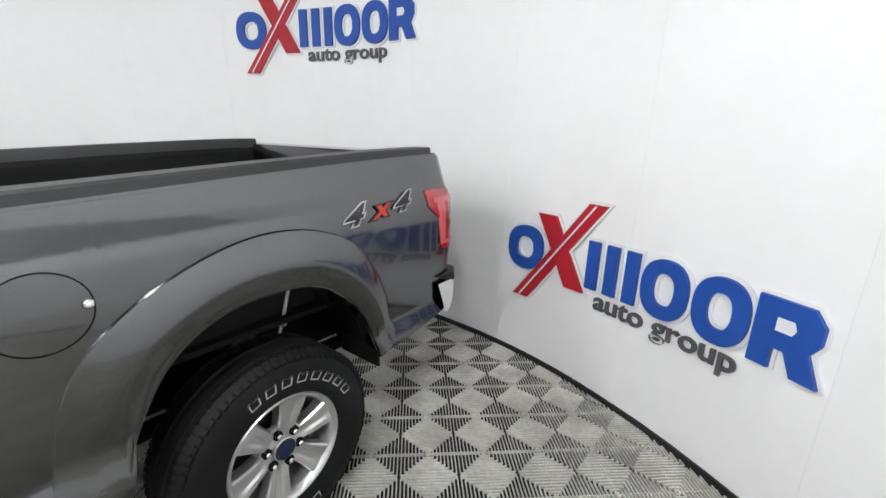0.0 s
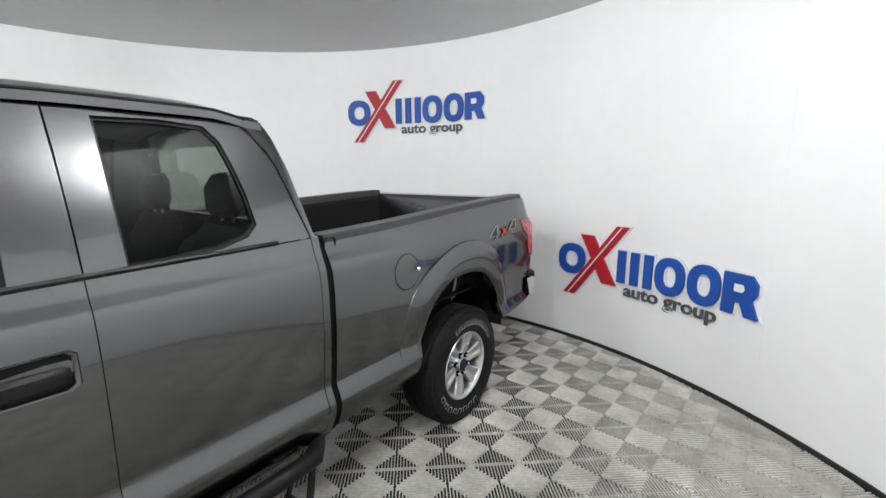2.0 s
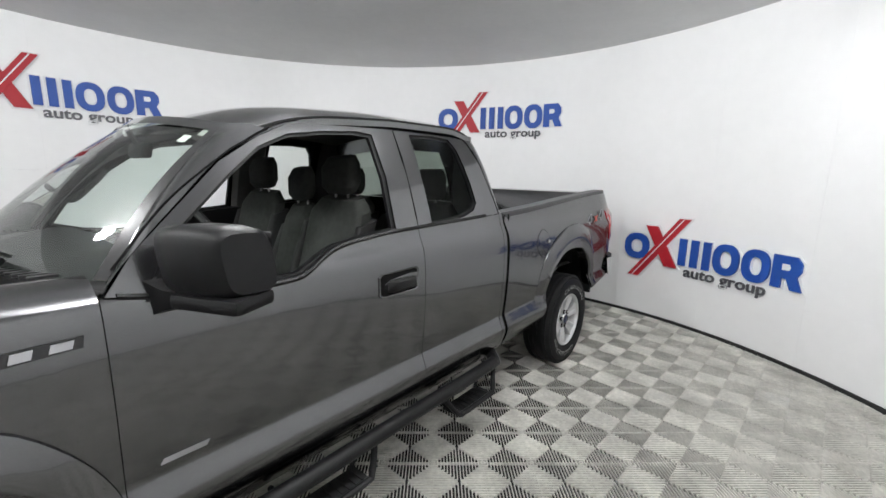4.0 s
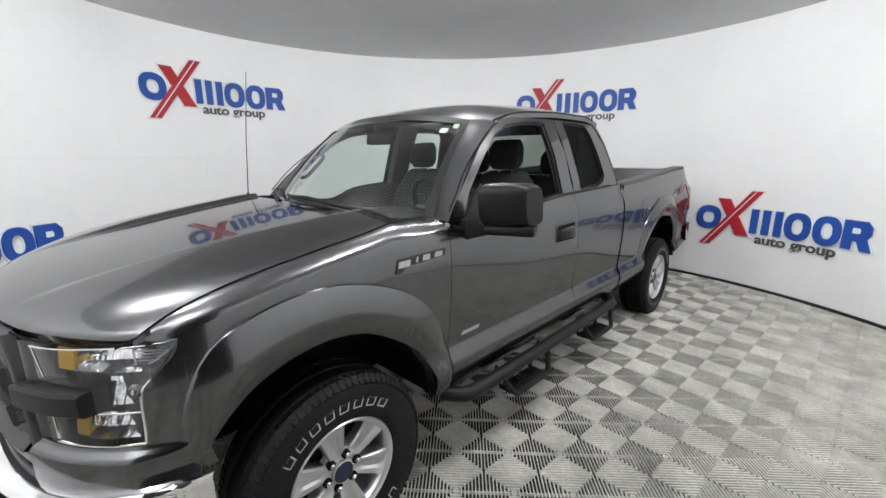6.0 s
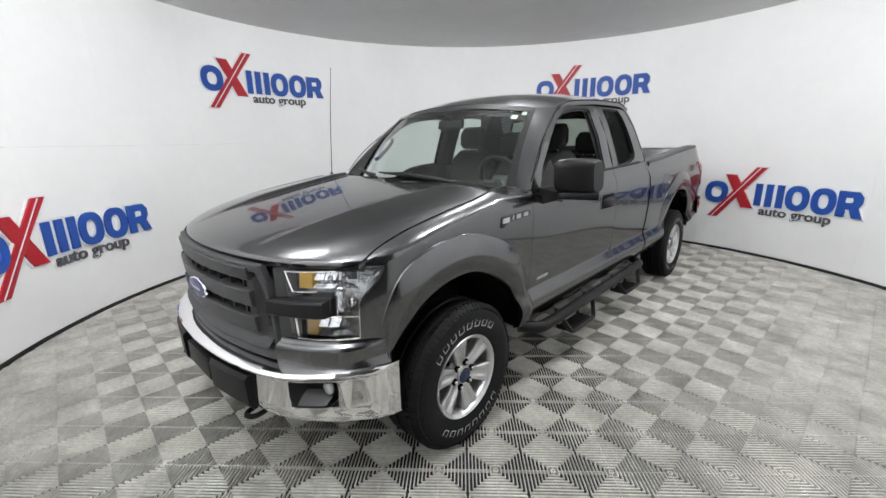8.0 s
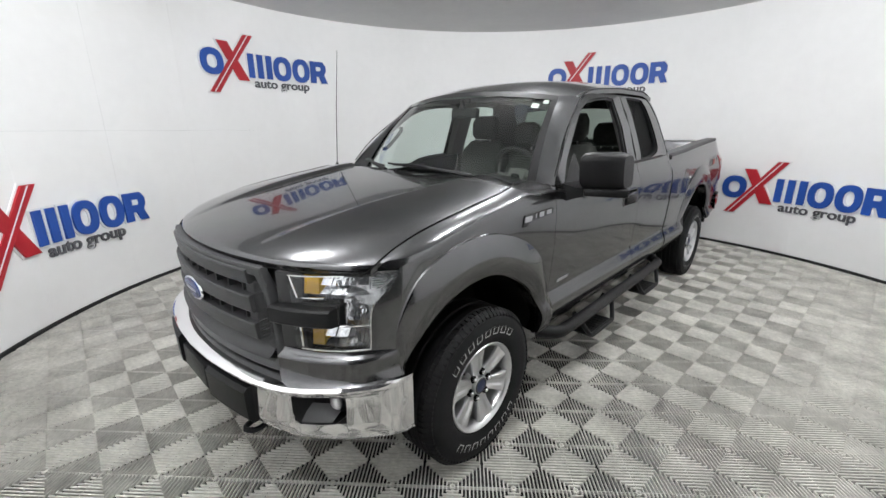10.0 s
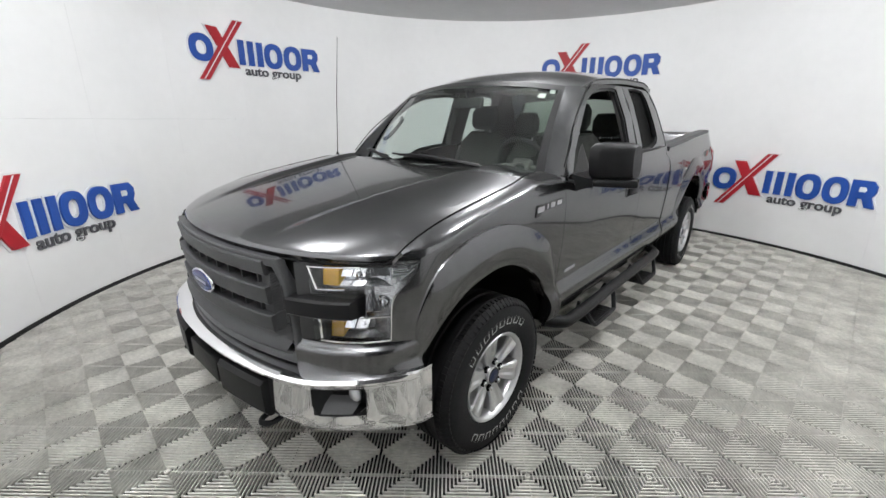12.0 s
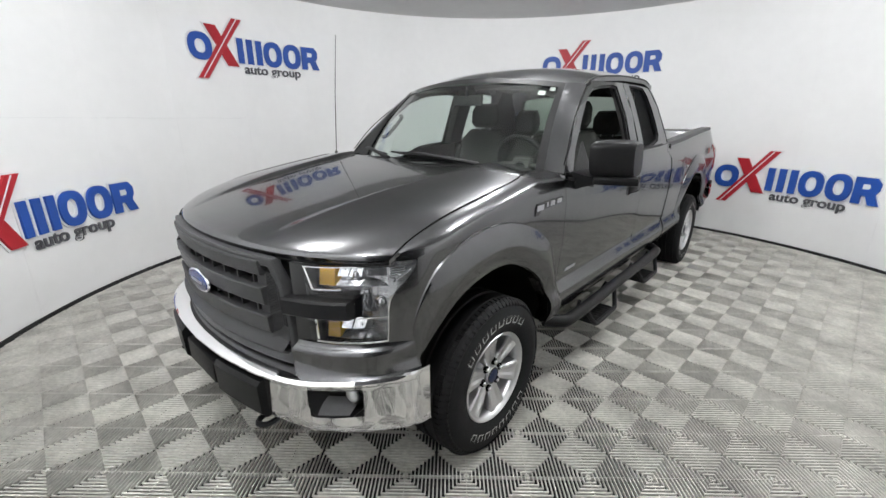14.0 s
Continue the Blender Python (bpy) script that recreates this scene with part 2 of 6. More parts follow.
floor_slab = part("floor", revolve(bmesh.new(), [(-0.02, 0.001), (-0.02, BOOTH_R + 0.1), (-0.12, BOOTH_R + 0.1)], 96), SLAB)
floor_slab.matrix_basis = pose(BOOTH_X, BOOTH_Y, 0, 0, -90, 0)
tagged(floor_slab, "dark slab under pale ribbed interlocking floor tiles", "floor", kind="structure")

CEIL_R, WALL_TOP = BOOTH_R + 0.055, BOOTH_H
bm = bmesh.new()
revolve(bm, [(BOOTH_H, 0.001), (BOOTH_H, CEIL_R - 0.01), (BOOTH_H + 0.006, CEIL_R), (BOOTH_H + 0.034, CEIL_R), (BOOTH_H + 0.04, CEIL_R - 0.01), (BOOTH_H + 0.04, 0.001)], 128)
ceiling = part("ceiling", bm, CEILING)
ceiling.matrix_basis = pose(BOOTH_X, BOOTH_Y, 0, 0, -90, 0)
tagged(ceiling, "flat round grey ceiling over the white booth", "ceiling", kind="structure")

wall = thing("wall_round", "white curved booth wall of tall joined sheets", "wall", kind="structure")
PANEL = 360 / 27


def wall_panel(a0, z0, z1):
    bm = bmesh.new()
    angles = [0.004, 0.02, 0.12] + list(np.linspace(1.0, PANEL - 1.0, 7)) + [PANEL - 0.12, PANEL - 0.02, PANEL - 0.004]
    rows = []
    for k, a in enumerate(angles):
        d = 0.0012 if k in (0, len(angles) - 1) else 0.0
        bow = 0.004 * math.sin(math.pi * a / PANEL)
        rows.append([around(a0 + a, BOOTH_R + d + bow + e, z) for z, e in ((z0, 0.0015), (z0 + 0.0015, 0), (z0 + 0.03, 0), ((z0 + z1) / 2, 0.0), (z1 - 0.03, 0), (z1 - 0.0015, 0), (z1, 0.0015))])
    skin(bm, rows)
    outer = [[around(a0 + a, BOOTH_R + 0.05, z) for z in (z0, z1)] for a in (0, PANEL / 2, PANEL)]
    skin(bm, outer)
    part("panel", bm, WALL, wall)


LEFT_OUT = (17, 18)  # sheets left out for an unseen dark curtain added to darken the truck's reflections
for i in range(27):
    a0 = 67.5 + i * PANEL
    if i in LEFT_OUT:
        continue
    if 175 < (a0 % 360) < 238:
        wall_panel(a0, 0.0, 1.585)
        wall_panel(a0, 1.5855, WALL_TOP)
    else:
        wall_panel(a0, 0.0, WALL_TOP)
bm = bmesh.new()
e0, e1 = 67.5 + LEFT_OUT[0] * PANEL, 67.5 + (LEFT_OUT[-1] + 1) * PANEL
rows = []
for k in range(121):
    a = e0 + (e1 - e0) * k / 120
    fold = 0.018 * math.sin(2 * math.pi * k / 8) + 0.006 * math.sin(k * 0.7)
    rows.append([around(a, BOOTH_R + 0.026 + fold * (0.5 + 0.5 * (1 - z / WALL_TOP)), z) for z in np.linspace(0.012, WALL_TOP, 5)])
skin(bm, rows)
skin(bm, [[p + (p - around(0, 0, p.z)).normalized() * 0.004 for p in r] for r in rows[::-1]])
curtain = part("curtain", bm, DARK_CLOTH)
tagged(curtain, "dark charcoal pleated cloth, added unseen to darken the truck's reflections", "curtain", kind="structure")
bm = bmesh.new()
revolve(bm, [(0.0, BOOTH_R - 0.012), (0.026, BOOTH_R - 0.012), (0.03, BOOTH_R - 0.008), (0.03, BOOTH_R + 0.003)], 128)
baseboard = part("baseboard", bm, GASKET)
baseboard.matrix_basis = pose(BOOTH_X, BOOTH_Y, 0, 0, -90, 0)
tagged(baseboard, "thin black rubber strip along the wall's foot", "baseboard", kind="structure")

# ---- ceiling lamps, added out of view ----
lamp = thing("hanging_lamp", "white globe lamp on a short rod, added out of view", "lamp", "hanging lamps")
bm = bmesh.new()
bmesh.ops.create_uvsphere(bm, u_segments=20, v_segments=12, radius=GLOBE_R)
part("globe", bm, LAMP_GLOW, lamp, "glowing white globe")
bm = bmesh.new()
tube(bm, [(0, 0, GLOBE_R - 0.004), (0, 0, BOOTH_H - GLOBE_Z - 0.02)], 0.008, 8)
part("rod", bm, LAMP_TRIM, lamp)
bm = bmesh.new()
revolve(bm, [(0.0, 0.001), (0.0, 0.05), (0.02, 0.055), (0.02, 0.001)], 20)
bmesh.ops.rotate(bm, verts=bm.verts, matrix=Matrix.Rotation(radians(-90), 3, "Y"))
bmesh.ops.translate(bm, verts=bm.verts, vec=(0, 0, BOOTH_H - GLOBE_Z - 0.02))
part("ceiling_rose", bm, LAMP_TRIM, lamp)
for i, (x, y) in enumerate(LAMPS):
    if i == 0:
        lamp.matrix_basis = pose(x, y, GLOBE_Z)
    else:
        copy_thing(lamp, pose(x, y, GLOBE_Z))


# ---- wall signs ----
def wall_sign(deg, z):
    """A raised sign of plain coloured shapes that follows the wall; deg: its middle, z: its red cross's foot."""
    sign = thing("wall_sign", "raised blue and red wall sign of rings and crossed bars", "sign", "wall signs")
    half = 0.875

    def lift(d0):
        return lambda u, v, d: around(deg - math.degrees((u - half) / BOOTH_R), BOOTH_R - d0 - d, z + v)

    def piece(name, outline, mat, label, grow=0.016):
        o = np.array(outline, float)
        n = len(o)
        dense = []
        for i in range(n):
            a, b = o[i], o[(i + 1) % n]
            for k in range(3):
                dense.append(a + (b - a) * k / 3)
        p = part(name, plate(bmesh.new(), dense, lift(0.014), 0.020), mat, sign, label, smooth=False)
        area = sum(o[i][0] * o[(i + 1) % n][1] - o[(i + 1) % n][0] * o[i][1] for i in range(n))
        s = 1 if area > 0 else -1
        wide = []
        for i in range(n):
            e0, e1 = o[i] - o[i - 1], o[(i + 1) % n] - o[i]
            n0, n1 = np.array([e0[1], -e0[0]]) * s / (np.hypot(*e0) + 1e-9), np.array([e1[1], -e1[0]]) * s / (np.hypot(*e1) + 1e-9)
            k = (n0 + n1) / (1 + max(-0.5, float(n0 @ n1)))
            wide.append(o[i] + k * grow)
        part("backing", plate(bmesh.new(), wide, lift(0.0), 0.012), SIGN_EDGE, p, "white halo edge", smooth=False)
        return p

    def ring_piece(u0, u1, v0, v1, w, mat):
        cu, cv, ru, rv = (u0 + u1) / 2, (v0 + v1) / 2, (u1 - u0) / 2, (v1 - v0) / 2

        def loop(grow):
            return [(cu + math.copysign(abs(math.cos(a)) ** 0.85, math.cos(a)) * (ru + grow), cv + math.copysign(abs(math.sin(a)) ** 0.85, math.sin(a)) * (rv + grow))
                    for a in [2 * math.pi * k / 36 for k in range(36)]]
        p = None
        for name, g, d0, dep, mt in (("ring", 0.0, 0.014, 0.020, mat), ("backing", 0.016, 0.0, 0.012, SIGN_EDGE)):
            bm = bmesh.new()
            f3 = lift(d0)
            o, i = loop(g), loop(-w - g)
            skin(bm, [[f3(*q, 0) for q in o], [f3(*q, dep) for q in o], [f3(*q, dep) for q in i], [f3(*q, 0) for q in i]], closed=True, ring=True)
            p = part(name, bm, mt, sign if p is None else p, "" if p is None else "white halo edge", smooth=False)

    ring_piece(0.0, 0.29, 0.20, 0.50, 0.075, SIGN_BLUE)
    # the long bar and the short bar of the cross
    piece("long_bar", [(0.07, 0.0), (0.19, 0.0), (0.72, 0.71), (0.60, 0.71)], SIGN_RED, "red slanted bar")
    piece("short_bar", [(0.235, 0.60), (0.37, 0.60), (0.62, 0.165), (0.48, 0.165)], SIGN_RED, "red slanted bar")
    part("pinstripe", plate(bmesh.new(), [(0.118, 0.005), (0.132, 0.005), (0.657, 0.705), (0.643, 0.705)], lift(0.0345), 0.002), SIGN_EDGE, sign, "thin white line", smooth=False)
    for u0 in (0.628, 0.754, 0.880):
        piece("upright", [(u0, 0.21), (u0 + 0.076, 0.21), (u0 + 0.076, 0.50), (u0, 0.50)], SIGN_BLUE, "blue upright bar", 0.014)
    ring_piece(0.982, 1.236, 0.20, 0.51, 0.07, SIGN_BLUE)
    ring_piece(1.260, 1.512, 0.20, 0.51, 0.07, SIGN_BLUE)
    piece("block", [(1.53, 0.21), (1.612, 0.21), (1.612, 0.30), (1.655, 0.30), (1.695, 0.21), (1.785, 0.21), (1.735, 0.325), (1.765, 0.375), (1.765, 0.445), (1.72, 0.50), (1.53, 0.50)], SIGN_BLUE, "blue notched block", 0.012)
    part("block_window", plate(bmesh.new(), [(1.612, 0.375), (1.672, 0.375), (1.684, 0.40), (1.672, 0.43), (1.612, 0.43)], lift(0.0345), 0.002), SIGN_EDGE, sign, "small white inset", smooth=False)
    letters("auto group", 0.155, lambda u, v, d: around(deg - math.degrees((0.695 + u - half) / BOOTH_R), BOOTH_R - 0.014 - d, z + 0.097 + v), SIGN_GREY, sign, "sign_text", "dark grey raised lettering", thick=0.006, bold=0.003, fit=0.80)
    return sign


for deg, z in ((67.5, 0.47), (106.4, 2.04), (184.4, 2.04), (223.5, 0.47)):
    wall_sign(deg, z)


# ---- pickup truck ----
# Its length runs along y with the nose towards -y; the front axle stands at y = 0, the rear one at 3.683.
truck = thing("pickup_truck", "dark grey metallic extended-cab pickup truck parked on pale tiles", "truck")
SIDE_Z = [0.42, 0.47, 0.52, 0.57, 0.60, 0.612, 0.694, 0.702, 0.715, 0.85, 1.0, 1.12, 1.20, 1.25, 1.285, 1.31, 1.43, 1.60, 1.70, 1.79, 1.85, 1.88]
SIDE_X = [0.90, 0.935, 0.960, 0.978, 0.983, 0.982, 0.952, 0.950, 0.952, 0.964, 0.972, 0.972, 0.966, 0.957, 0.942, 0.932, 0.902, 0.842, 0.803, 0.760, 0.726, 0.708]


def smooth_curve(points):
    """A smooth function through (x, value) points, level beyond its ends."""
    p = np.array(points, float)
    xs, v = p[:, 0], p[:, 1]
    d = np.diff(v) / np.diff(xs)
    g = np.concatenate([[d[0]], [0.0 if a * b <= 0 else 2 * a * b / (a + b) for a, b in zip(d[:-1], d[1:])], [d[-1]]])

    def at(x):
        if x <= xs[0]:
            return float(v[0])
        if x >= xs[-1]:
            return float(v[-1])
        i = int(np.searchsorted(xs, x)) - 1
        h = xs[i + 1] - xs[i]
        t = (x - xs[i]) / h
        return float((1 + 2 * t) * (1 - t) ** 2 * v[i] + t * (1 - t) ** 2 * h * g[i] + t * t * (3 - 2 * t) * v[i + 1] + t * t * (t - 1) * h * g[i + 1])
    return at


side_curve = smooth_curve(list(zip(SIDE_Z, SIDE_X)))


def half_width(y, z):
    x = side_curve(z)
    if y < -0.30:
        x -= 1.1 * (-0.30 - y) ** 2 + 2.0 * max(0.0, -0.42 - y) ** 2
    if y > 4.48:
        x -= 0.30 * (y - 4.48) ** 2 + 5.0 * max(0.0, y - 4.67) ** 2
    if y > 2.65:
        x -= 0.10 * max(0.0, z - 1.22)
    return x


def nose(x):
    """The truck's front face: y for a distance x from the middle."""
    return -0.885 + 0.26 * x * x + 0.32 * abs(x) ** 8


def side_panel(s, ys, lo, hi, rows=64, out=0.0, fold=0.02):
    """A body panel on side s (1 or -1) between the heights lo(y) and hi(y)."""
    grid = []
    for y in ys:
        a, b = lo(y), hi(y)
        zs = np.linspace(a, b, rows)
        grid.append([(s * (half_width(y, z) + out), y, z) for z in zs])
    bm = bmesh.new()
    skin(bm, grid, rim=(-s * fold, 0, 0))
    return bm


def poly(points):
    p = np.array(points, float)
    return lambda y: float(np.interp(y, p[:, 0], p[:, 1]))


FRONT_LIP = [(-0.465, 0.66), (-0.45, 0.705), (-0.40, 0.79), (-0.31, 0.885), (-0.18, 0.945), (-0.05, 0.965), (0.05, 0.957), (0.15, 0.928), (0.25, 0.875), (0.33, 0.82), (0.41, 0.745), (0.47, 0.64), (0.505, 0.48)]
FRONT_FLARE = [(-0.495, 0.67), (-0.485, 0.86), (-0.43, 1.02), (-0.34, 1.10), (-0.18, 1.148), (0.0, 1.155), (0.15, 1.125), (0.275, 1.078), (0.36, 1.03), (0.44, 0.965), (0.53, 0.84), (0.59, 0.70), (0.60, 0.60)]
REAR_LIP = [(3.227, 0.514), (3.262, 0.694), (3.332, 0.854), (3.412, 0.944), (3.501, 0.994), (3.612, 1.019), (3.752, 1.019), (3.87, 0.994), (3.991, 0.91), (4.072, 0.814), (4.122, 0.714), (4.152, 0.584)]
REAR_FLARE = [(3.081, 0.611), (3.111, 0.811), (3.167, 0.966), (3.266, 1.071), (3.396, 1.148), (3.554, 1.204), (3.711, 1.224), (3.879, 1.201), (4.037, 1.125), (4.161, 0.971), (4.231, 0.811), (4.271, 0.671)]
front_lip, rear_lip = smooth_curve(FRONT_LIP), smooth_curve(REAR_LIP)
HOOD_EDGE = [(-0.62, 1.090), (-0.555, 1.112), (-0.5, 1.145), (-0.42, 1.179), (-0.3, 1.214), (0.0, 1.268), (0.2, 1.298), (0.37, 1.322), (0.60, 1.318)]
hood_edge = smooth_curve(HOOD_EDGE)
BELT = [(0.60, 1.28), (0.80, 1.245), (1.0, 1.222), (1.174, 1.227), (1.262, 1.265), (1.34, 1.303), (1.42, 1.322), (1.57, 1.338), (1.70, 1.347), (1.85, 1.352), (2.3, 1.365), (2.66, 1.378)]
belt = smooth_curve(BELT)
RAIL = [(2.66, 1.35), (3.13, 1.372), (3.455, 1.393), (3.8, 1.415), (4.555, 1.453), (4.66, 1.455), (4.71, 1.435), (4.745, 1.37)]
rail = smooth_curve(RAIL)


hood_half = smooth_curve([(-0.7, 0.86), (-0.6, 0.882), (-0.3, 0.893), (0.1, 0.888), (0.30, 0.872), (0.37, 0.845), (0.42, 0.80), (0.60, 0.80)])


def fender_line(y):
    """The height at which the fender's flank turns into its rounded shoulder."""
    return max(hood_edge(y) - 0.05, 1.100)


def build_flare(s, lip, outer, fade=0.0):
    a, b = spline(lip, 40), spline(outer, 40)
    rows = []
    for k in range(40):
        (y0, z0), (y1, z1) = a[k], b[k]
        row = []
        ease = min(1.0, k / 15)
        keep = 1 - fade * (1 - ease * ease * (3 - 2 * ease))
        for w, bulge in ((1.0, 0.0), (0.985, 0.010), (0.93, 0.014), (0.7, 0.028), (0.5, 0.038), (0.43, 0.039), (0.36, 0.036), (0.2, 0.029), (0.04, 0.022), (0.0, 0.016)):
            y, z = y0 + (y1 - y0) * w, z0 + (z1 - z0) * w
            row.append((s * (half_width(y, z) + bulge * keep), y, z))
        y, z = a[k]
        row.append((s * (half_width(y, z) - 0.06), y, z))
        rows.append(row)
    bm = bmesh.new()
    skin(bm, rows)
    return bm


def build_liner(s, lip, width):
    """The dark inside of a wheel arch."""
    a = spline(lip, 30)
    rows = [[(s * (0.93 - w), y, z + 0.01) for w in (0.0, width)] for y, z in a]
    bm = bmesh.new()
    skin(bm, rows)
    mid = np.array([[s * (0.93 - width), y, z + 0.01] for y, z in a])
    bm.faces.new([bm.verts.new(p) for p in mid])
    return bm


for s in (1, -1):
    # front fender
    ys = sorted(set(list(np.linspace(-0.46, 0.6005, 30)) + [p[0] for p in FRONT_LIP if p[0] > -0.46]))
    part("front_fender", side_panel(s, ys, lambda y: max(0.5, front_lip(y) - 0.005) if y < 0.505 else 0.47, fender_line), PAINT, truck)
    rows = []
    for y in np.linspace(-0.56, 0.6005, 30):
        he = hood_edge(y)
        low = fender_line(y)
        x0, x1 = half_width(y, low), hood_half(y)
        rows.append([(s * (x0 + (x1 - x0) * a), y, low + (he - low) * b) for a, b in ((0, 0), (0.06, 0.25), (0.2, 0.52), (0.45, 0.78), (0.75, 0.95), (1.0, 1.0))] + [(s * x1, y, he - 0.03)])
    bm = bmesh.new()
    skin(bm, rows)
    part("fender_shoulder", bm, PAINT, truck)
    part("front_flare", build_flare(s, FRONT_LIP, FRONT_FLARE, 0.95), PAINT, truck, "raised wheel arch edge")
    part("front_arch_liner", build_liner(s, FRONT_LIP, 0.42), UNDER, truck, "black wheel arch liner")
    # doors below the windows
    ys = sorted(set(list(np.linspace(0.6035, 1.8555, 40))))
    door = part("front_door", side_panel(s, ys, lambda y: 0.50, lambda y: belt(y) - 0.004), PAINT, truck)
    ys = np.linspace(1.8585, 2.600, 20)
    rdoor = part("rear_door", side_panel(s, ys, lambda y: 0.50, lambda y: belt(y) - 0.004), PAINT, truck, "narrow rear-hinged door panel")
    ys = np.linspace(0.605, 2.60, 20)
    part("rocker_panel", side_panel(s, ys, lambda y: 0.425, lambda y: 0.494, rows=5), PAINT, truck)
    ys = np.linspace(2.603, 2.637, 4)
    part("cab_corner", side_panel(s, ys, lambda y: 0.43, belt), PAINT, truck)
    # bed side
    ys = sorted(set(list(np.linspace(2.668, 4.745, 60)) + [p[0] for p in REAR_LIP]))
    part("bed_side", side_panel(s, ys, lambda y: rear_lip(y) - 0.005 if 3.227 <= y <= 4.152 else 0.48 if y < 3.227 else 0.57 + 0.14 * (y - 4.152), rail, rows=70), PAINT, truck)
    part("rear_flare", build_flare(s, REAR_LIP, REAR_FLARE, 1.0), PAINT, truck, "raised wheel arch edge")
    part("rear_arch_liner", build_liner(s, REAR_LIP, 0.42), UNDER, truck, "black wheel arch liner")

# cab uprights and window frames
GLASS_FRONT = [(0.72, 1.29), (0.86, 1.248), (1.0, 1.232), (1.174, 1.236), (1.262, 1.274), (1.36, 1.318), (1.50, 1.338), (1.708, 1.356), (1.717, 1.60), (1.704, 1.795), (1.617, 1.803), (1.424, 1.788), (1.264, 1.764), (1.13, 1.708), (0.999, 1.604), (0.80, 1.425)]
GLASS_REAR = [(1.961, 1.357), (2.10, 1.364), (2.24, 1.380), (2.34, 1.408), (2.381, 1.45), (2.371, 1.565), (2.352, 1.66), (2.328, 1.758), (2.285, 1.812), (2.145, 1.822), (1.962, 1.815), (1.96, 1.70), (1.959, 1.55), (1.96, 1.42)]


def frame_points(loop, s, out=0.0):
    return [(s * (half_width(y, z) + out), y, z) for y, z in loop]


def ring_panel(s, inner, outer, out=0.0, fold=0.03):
    bm = bmesh.new()
    steps = []
    for w in (0, 0.12, 0.4, 0.7, 1.0):
        loop = [(a[0] + (b[0] - a[0]) * w, a[1] + (b[1] - a[1]) * w) for a, b in zip(inner, outer)]
        steps.append(frame_points(loop, s, out))
    back = [(p[0] - s * fold, p[1], p[2]) for p in steps[0]]
    skin(bm, [back] + steps, closed=True)
    back = [(p[0] - s * fold, p[1], p[2]) for p in steps[-1]]
    skin(bm, [steps[-1], back], closed=True)
    return bm


def closed_spline(loop, n):
    p = list(loop)
    q = spline(p[-3:] + p + p[:4], (len(p) + 6) * 12)
    d = np.linalg.norm(q - np.array(p[0]), axis=1)
    half = len(q) // 2
    i0 = int(np.argmin(d[:half]))
    i1 = half + int(np.argmin(d[half:]))
    seg = q[i0:i1]
    c = np.concatenate([[0], np.cumsum(np.linalg.norm(np.diff(np.vstack([seg, seg[:1]]), axis=0), axis=1))])
    u = np.linspace(0, c[-1], n, endpoint=False)
    return [(float(np.interp(t, c, np.append(seg[:, 0], seg[0, 0]))), float(np.interp(t, c, np.append(seg[:, 1], seg[0, 1])))) for t in u]


OUT_FRONT = [(0.615, 1.278), (0.80, 1.245), (1.0, 1.224), (1.18, 1.228), (1.266, 1.267), (1.36, 1.310), (1.50, 1.331), (1.855, 1.353), (1.855, 1.60), (1.854, 1.845), (1.62, 1.843), (1.43, 1.827), (1.27, 1.80), (1.14, 1.744), (0.98, 1.648), (0.69, 1.38)]
OUT_REAR = [(1.859, 1.354), (2.12, 1.359), (2.34, 1.366), (2.598, 1.376), (2.576, 1.45), (2.552, 1.56), (2.522, 1.68), (2.475, 1.79), (2.38, 1.85), (2.10, 1.862), (1.859, 1.852), (1.859, 1.70), (1.859, 1.55), (1.859, 1.42)]
for s in (1, -1):
    fr = part("front_window_frame", ring_panel(s, GLASS_FRONT, OUT_FRONT), PAINT, truck)
    rr = part("rear_window_frame", ring_panel(s, GLASS_REAR, OUT_REAR), PAINT, truck)
    for nm, loop, par in (("front_window_seal", GLASS_FRONT, fr), ("rear_window_seal", GLASS_REAR, rr)):
        c = np.mean(np.array(loop), axis=0)
        small = [(y + (c[0] - y) * 0.04, z + (c[1] - z) * 0.055) for y, z in loop]
        part(nm, ring_panel(s, small, loop, out=-0.012, fold=0.02), PLASTIC, par, "black rubber window seal")
    bm = bmesh.new()
    ws = frame_points(GLASS_REAR, s, -0.022)
    bm.faces.new([bm.verts.new(p) for p in ws])
    g = part("rear_side_glass", bm, SIDEGLASS, truck, "clear side window glass", smooth=False)
    # pillar behind the rear door and the strip over the doors
    rows = []
    for z in np.linspace(1.372, 1.868, 14):
        y0 = float(np.interp(z, [1.37, 1.45, 1.56, 1.68, 1.79, 1.868], [2.601, 2.579, 2.555, 2.525, 2.478, 2.385]))
        y1 = float(np.interp(z, [1.37, 1.42, 1.50, 1.66, 1.82, 1.868], [2.637, 2.622, 2.609, 2.586, 2.550, 2.51]))
        rows.append([(s * (half_width(y0, z) - 0.02 * (w ** 3)), y0 + (y1 - y0) * w, z) for w in (0, 0.25, 0.5, 0.75, 0.9, 1.0)])
    bm = bmesh.new()
    skin(bm, rows, rim=(-s * 0.03, 0, 0))
    part("rear_pillar", bm, PAINT, truck)


# roof
roof_edge = smooth_curve([(0.62, 1.37), (0.80, 1.52), (0.98, 1.685), (1.15, 1.772), (1.30, 1.822), (1.44, 1.846), (1.65, 1.862), (1.9, 1.875), (2.3, 1.877), (2.48, 1.845)])
roof_crown = smooth_curve([(0.95, 0.120), (1.05, 0.108), (1.15, 0.098), (1.4, 0.090), (2.0, 0.092), (2.35, 0.09), (2.5, 0.06)])


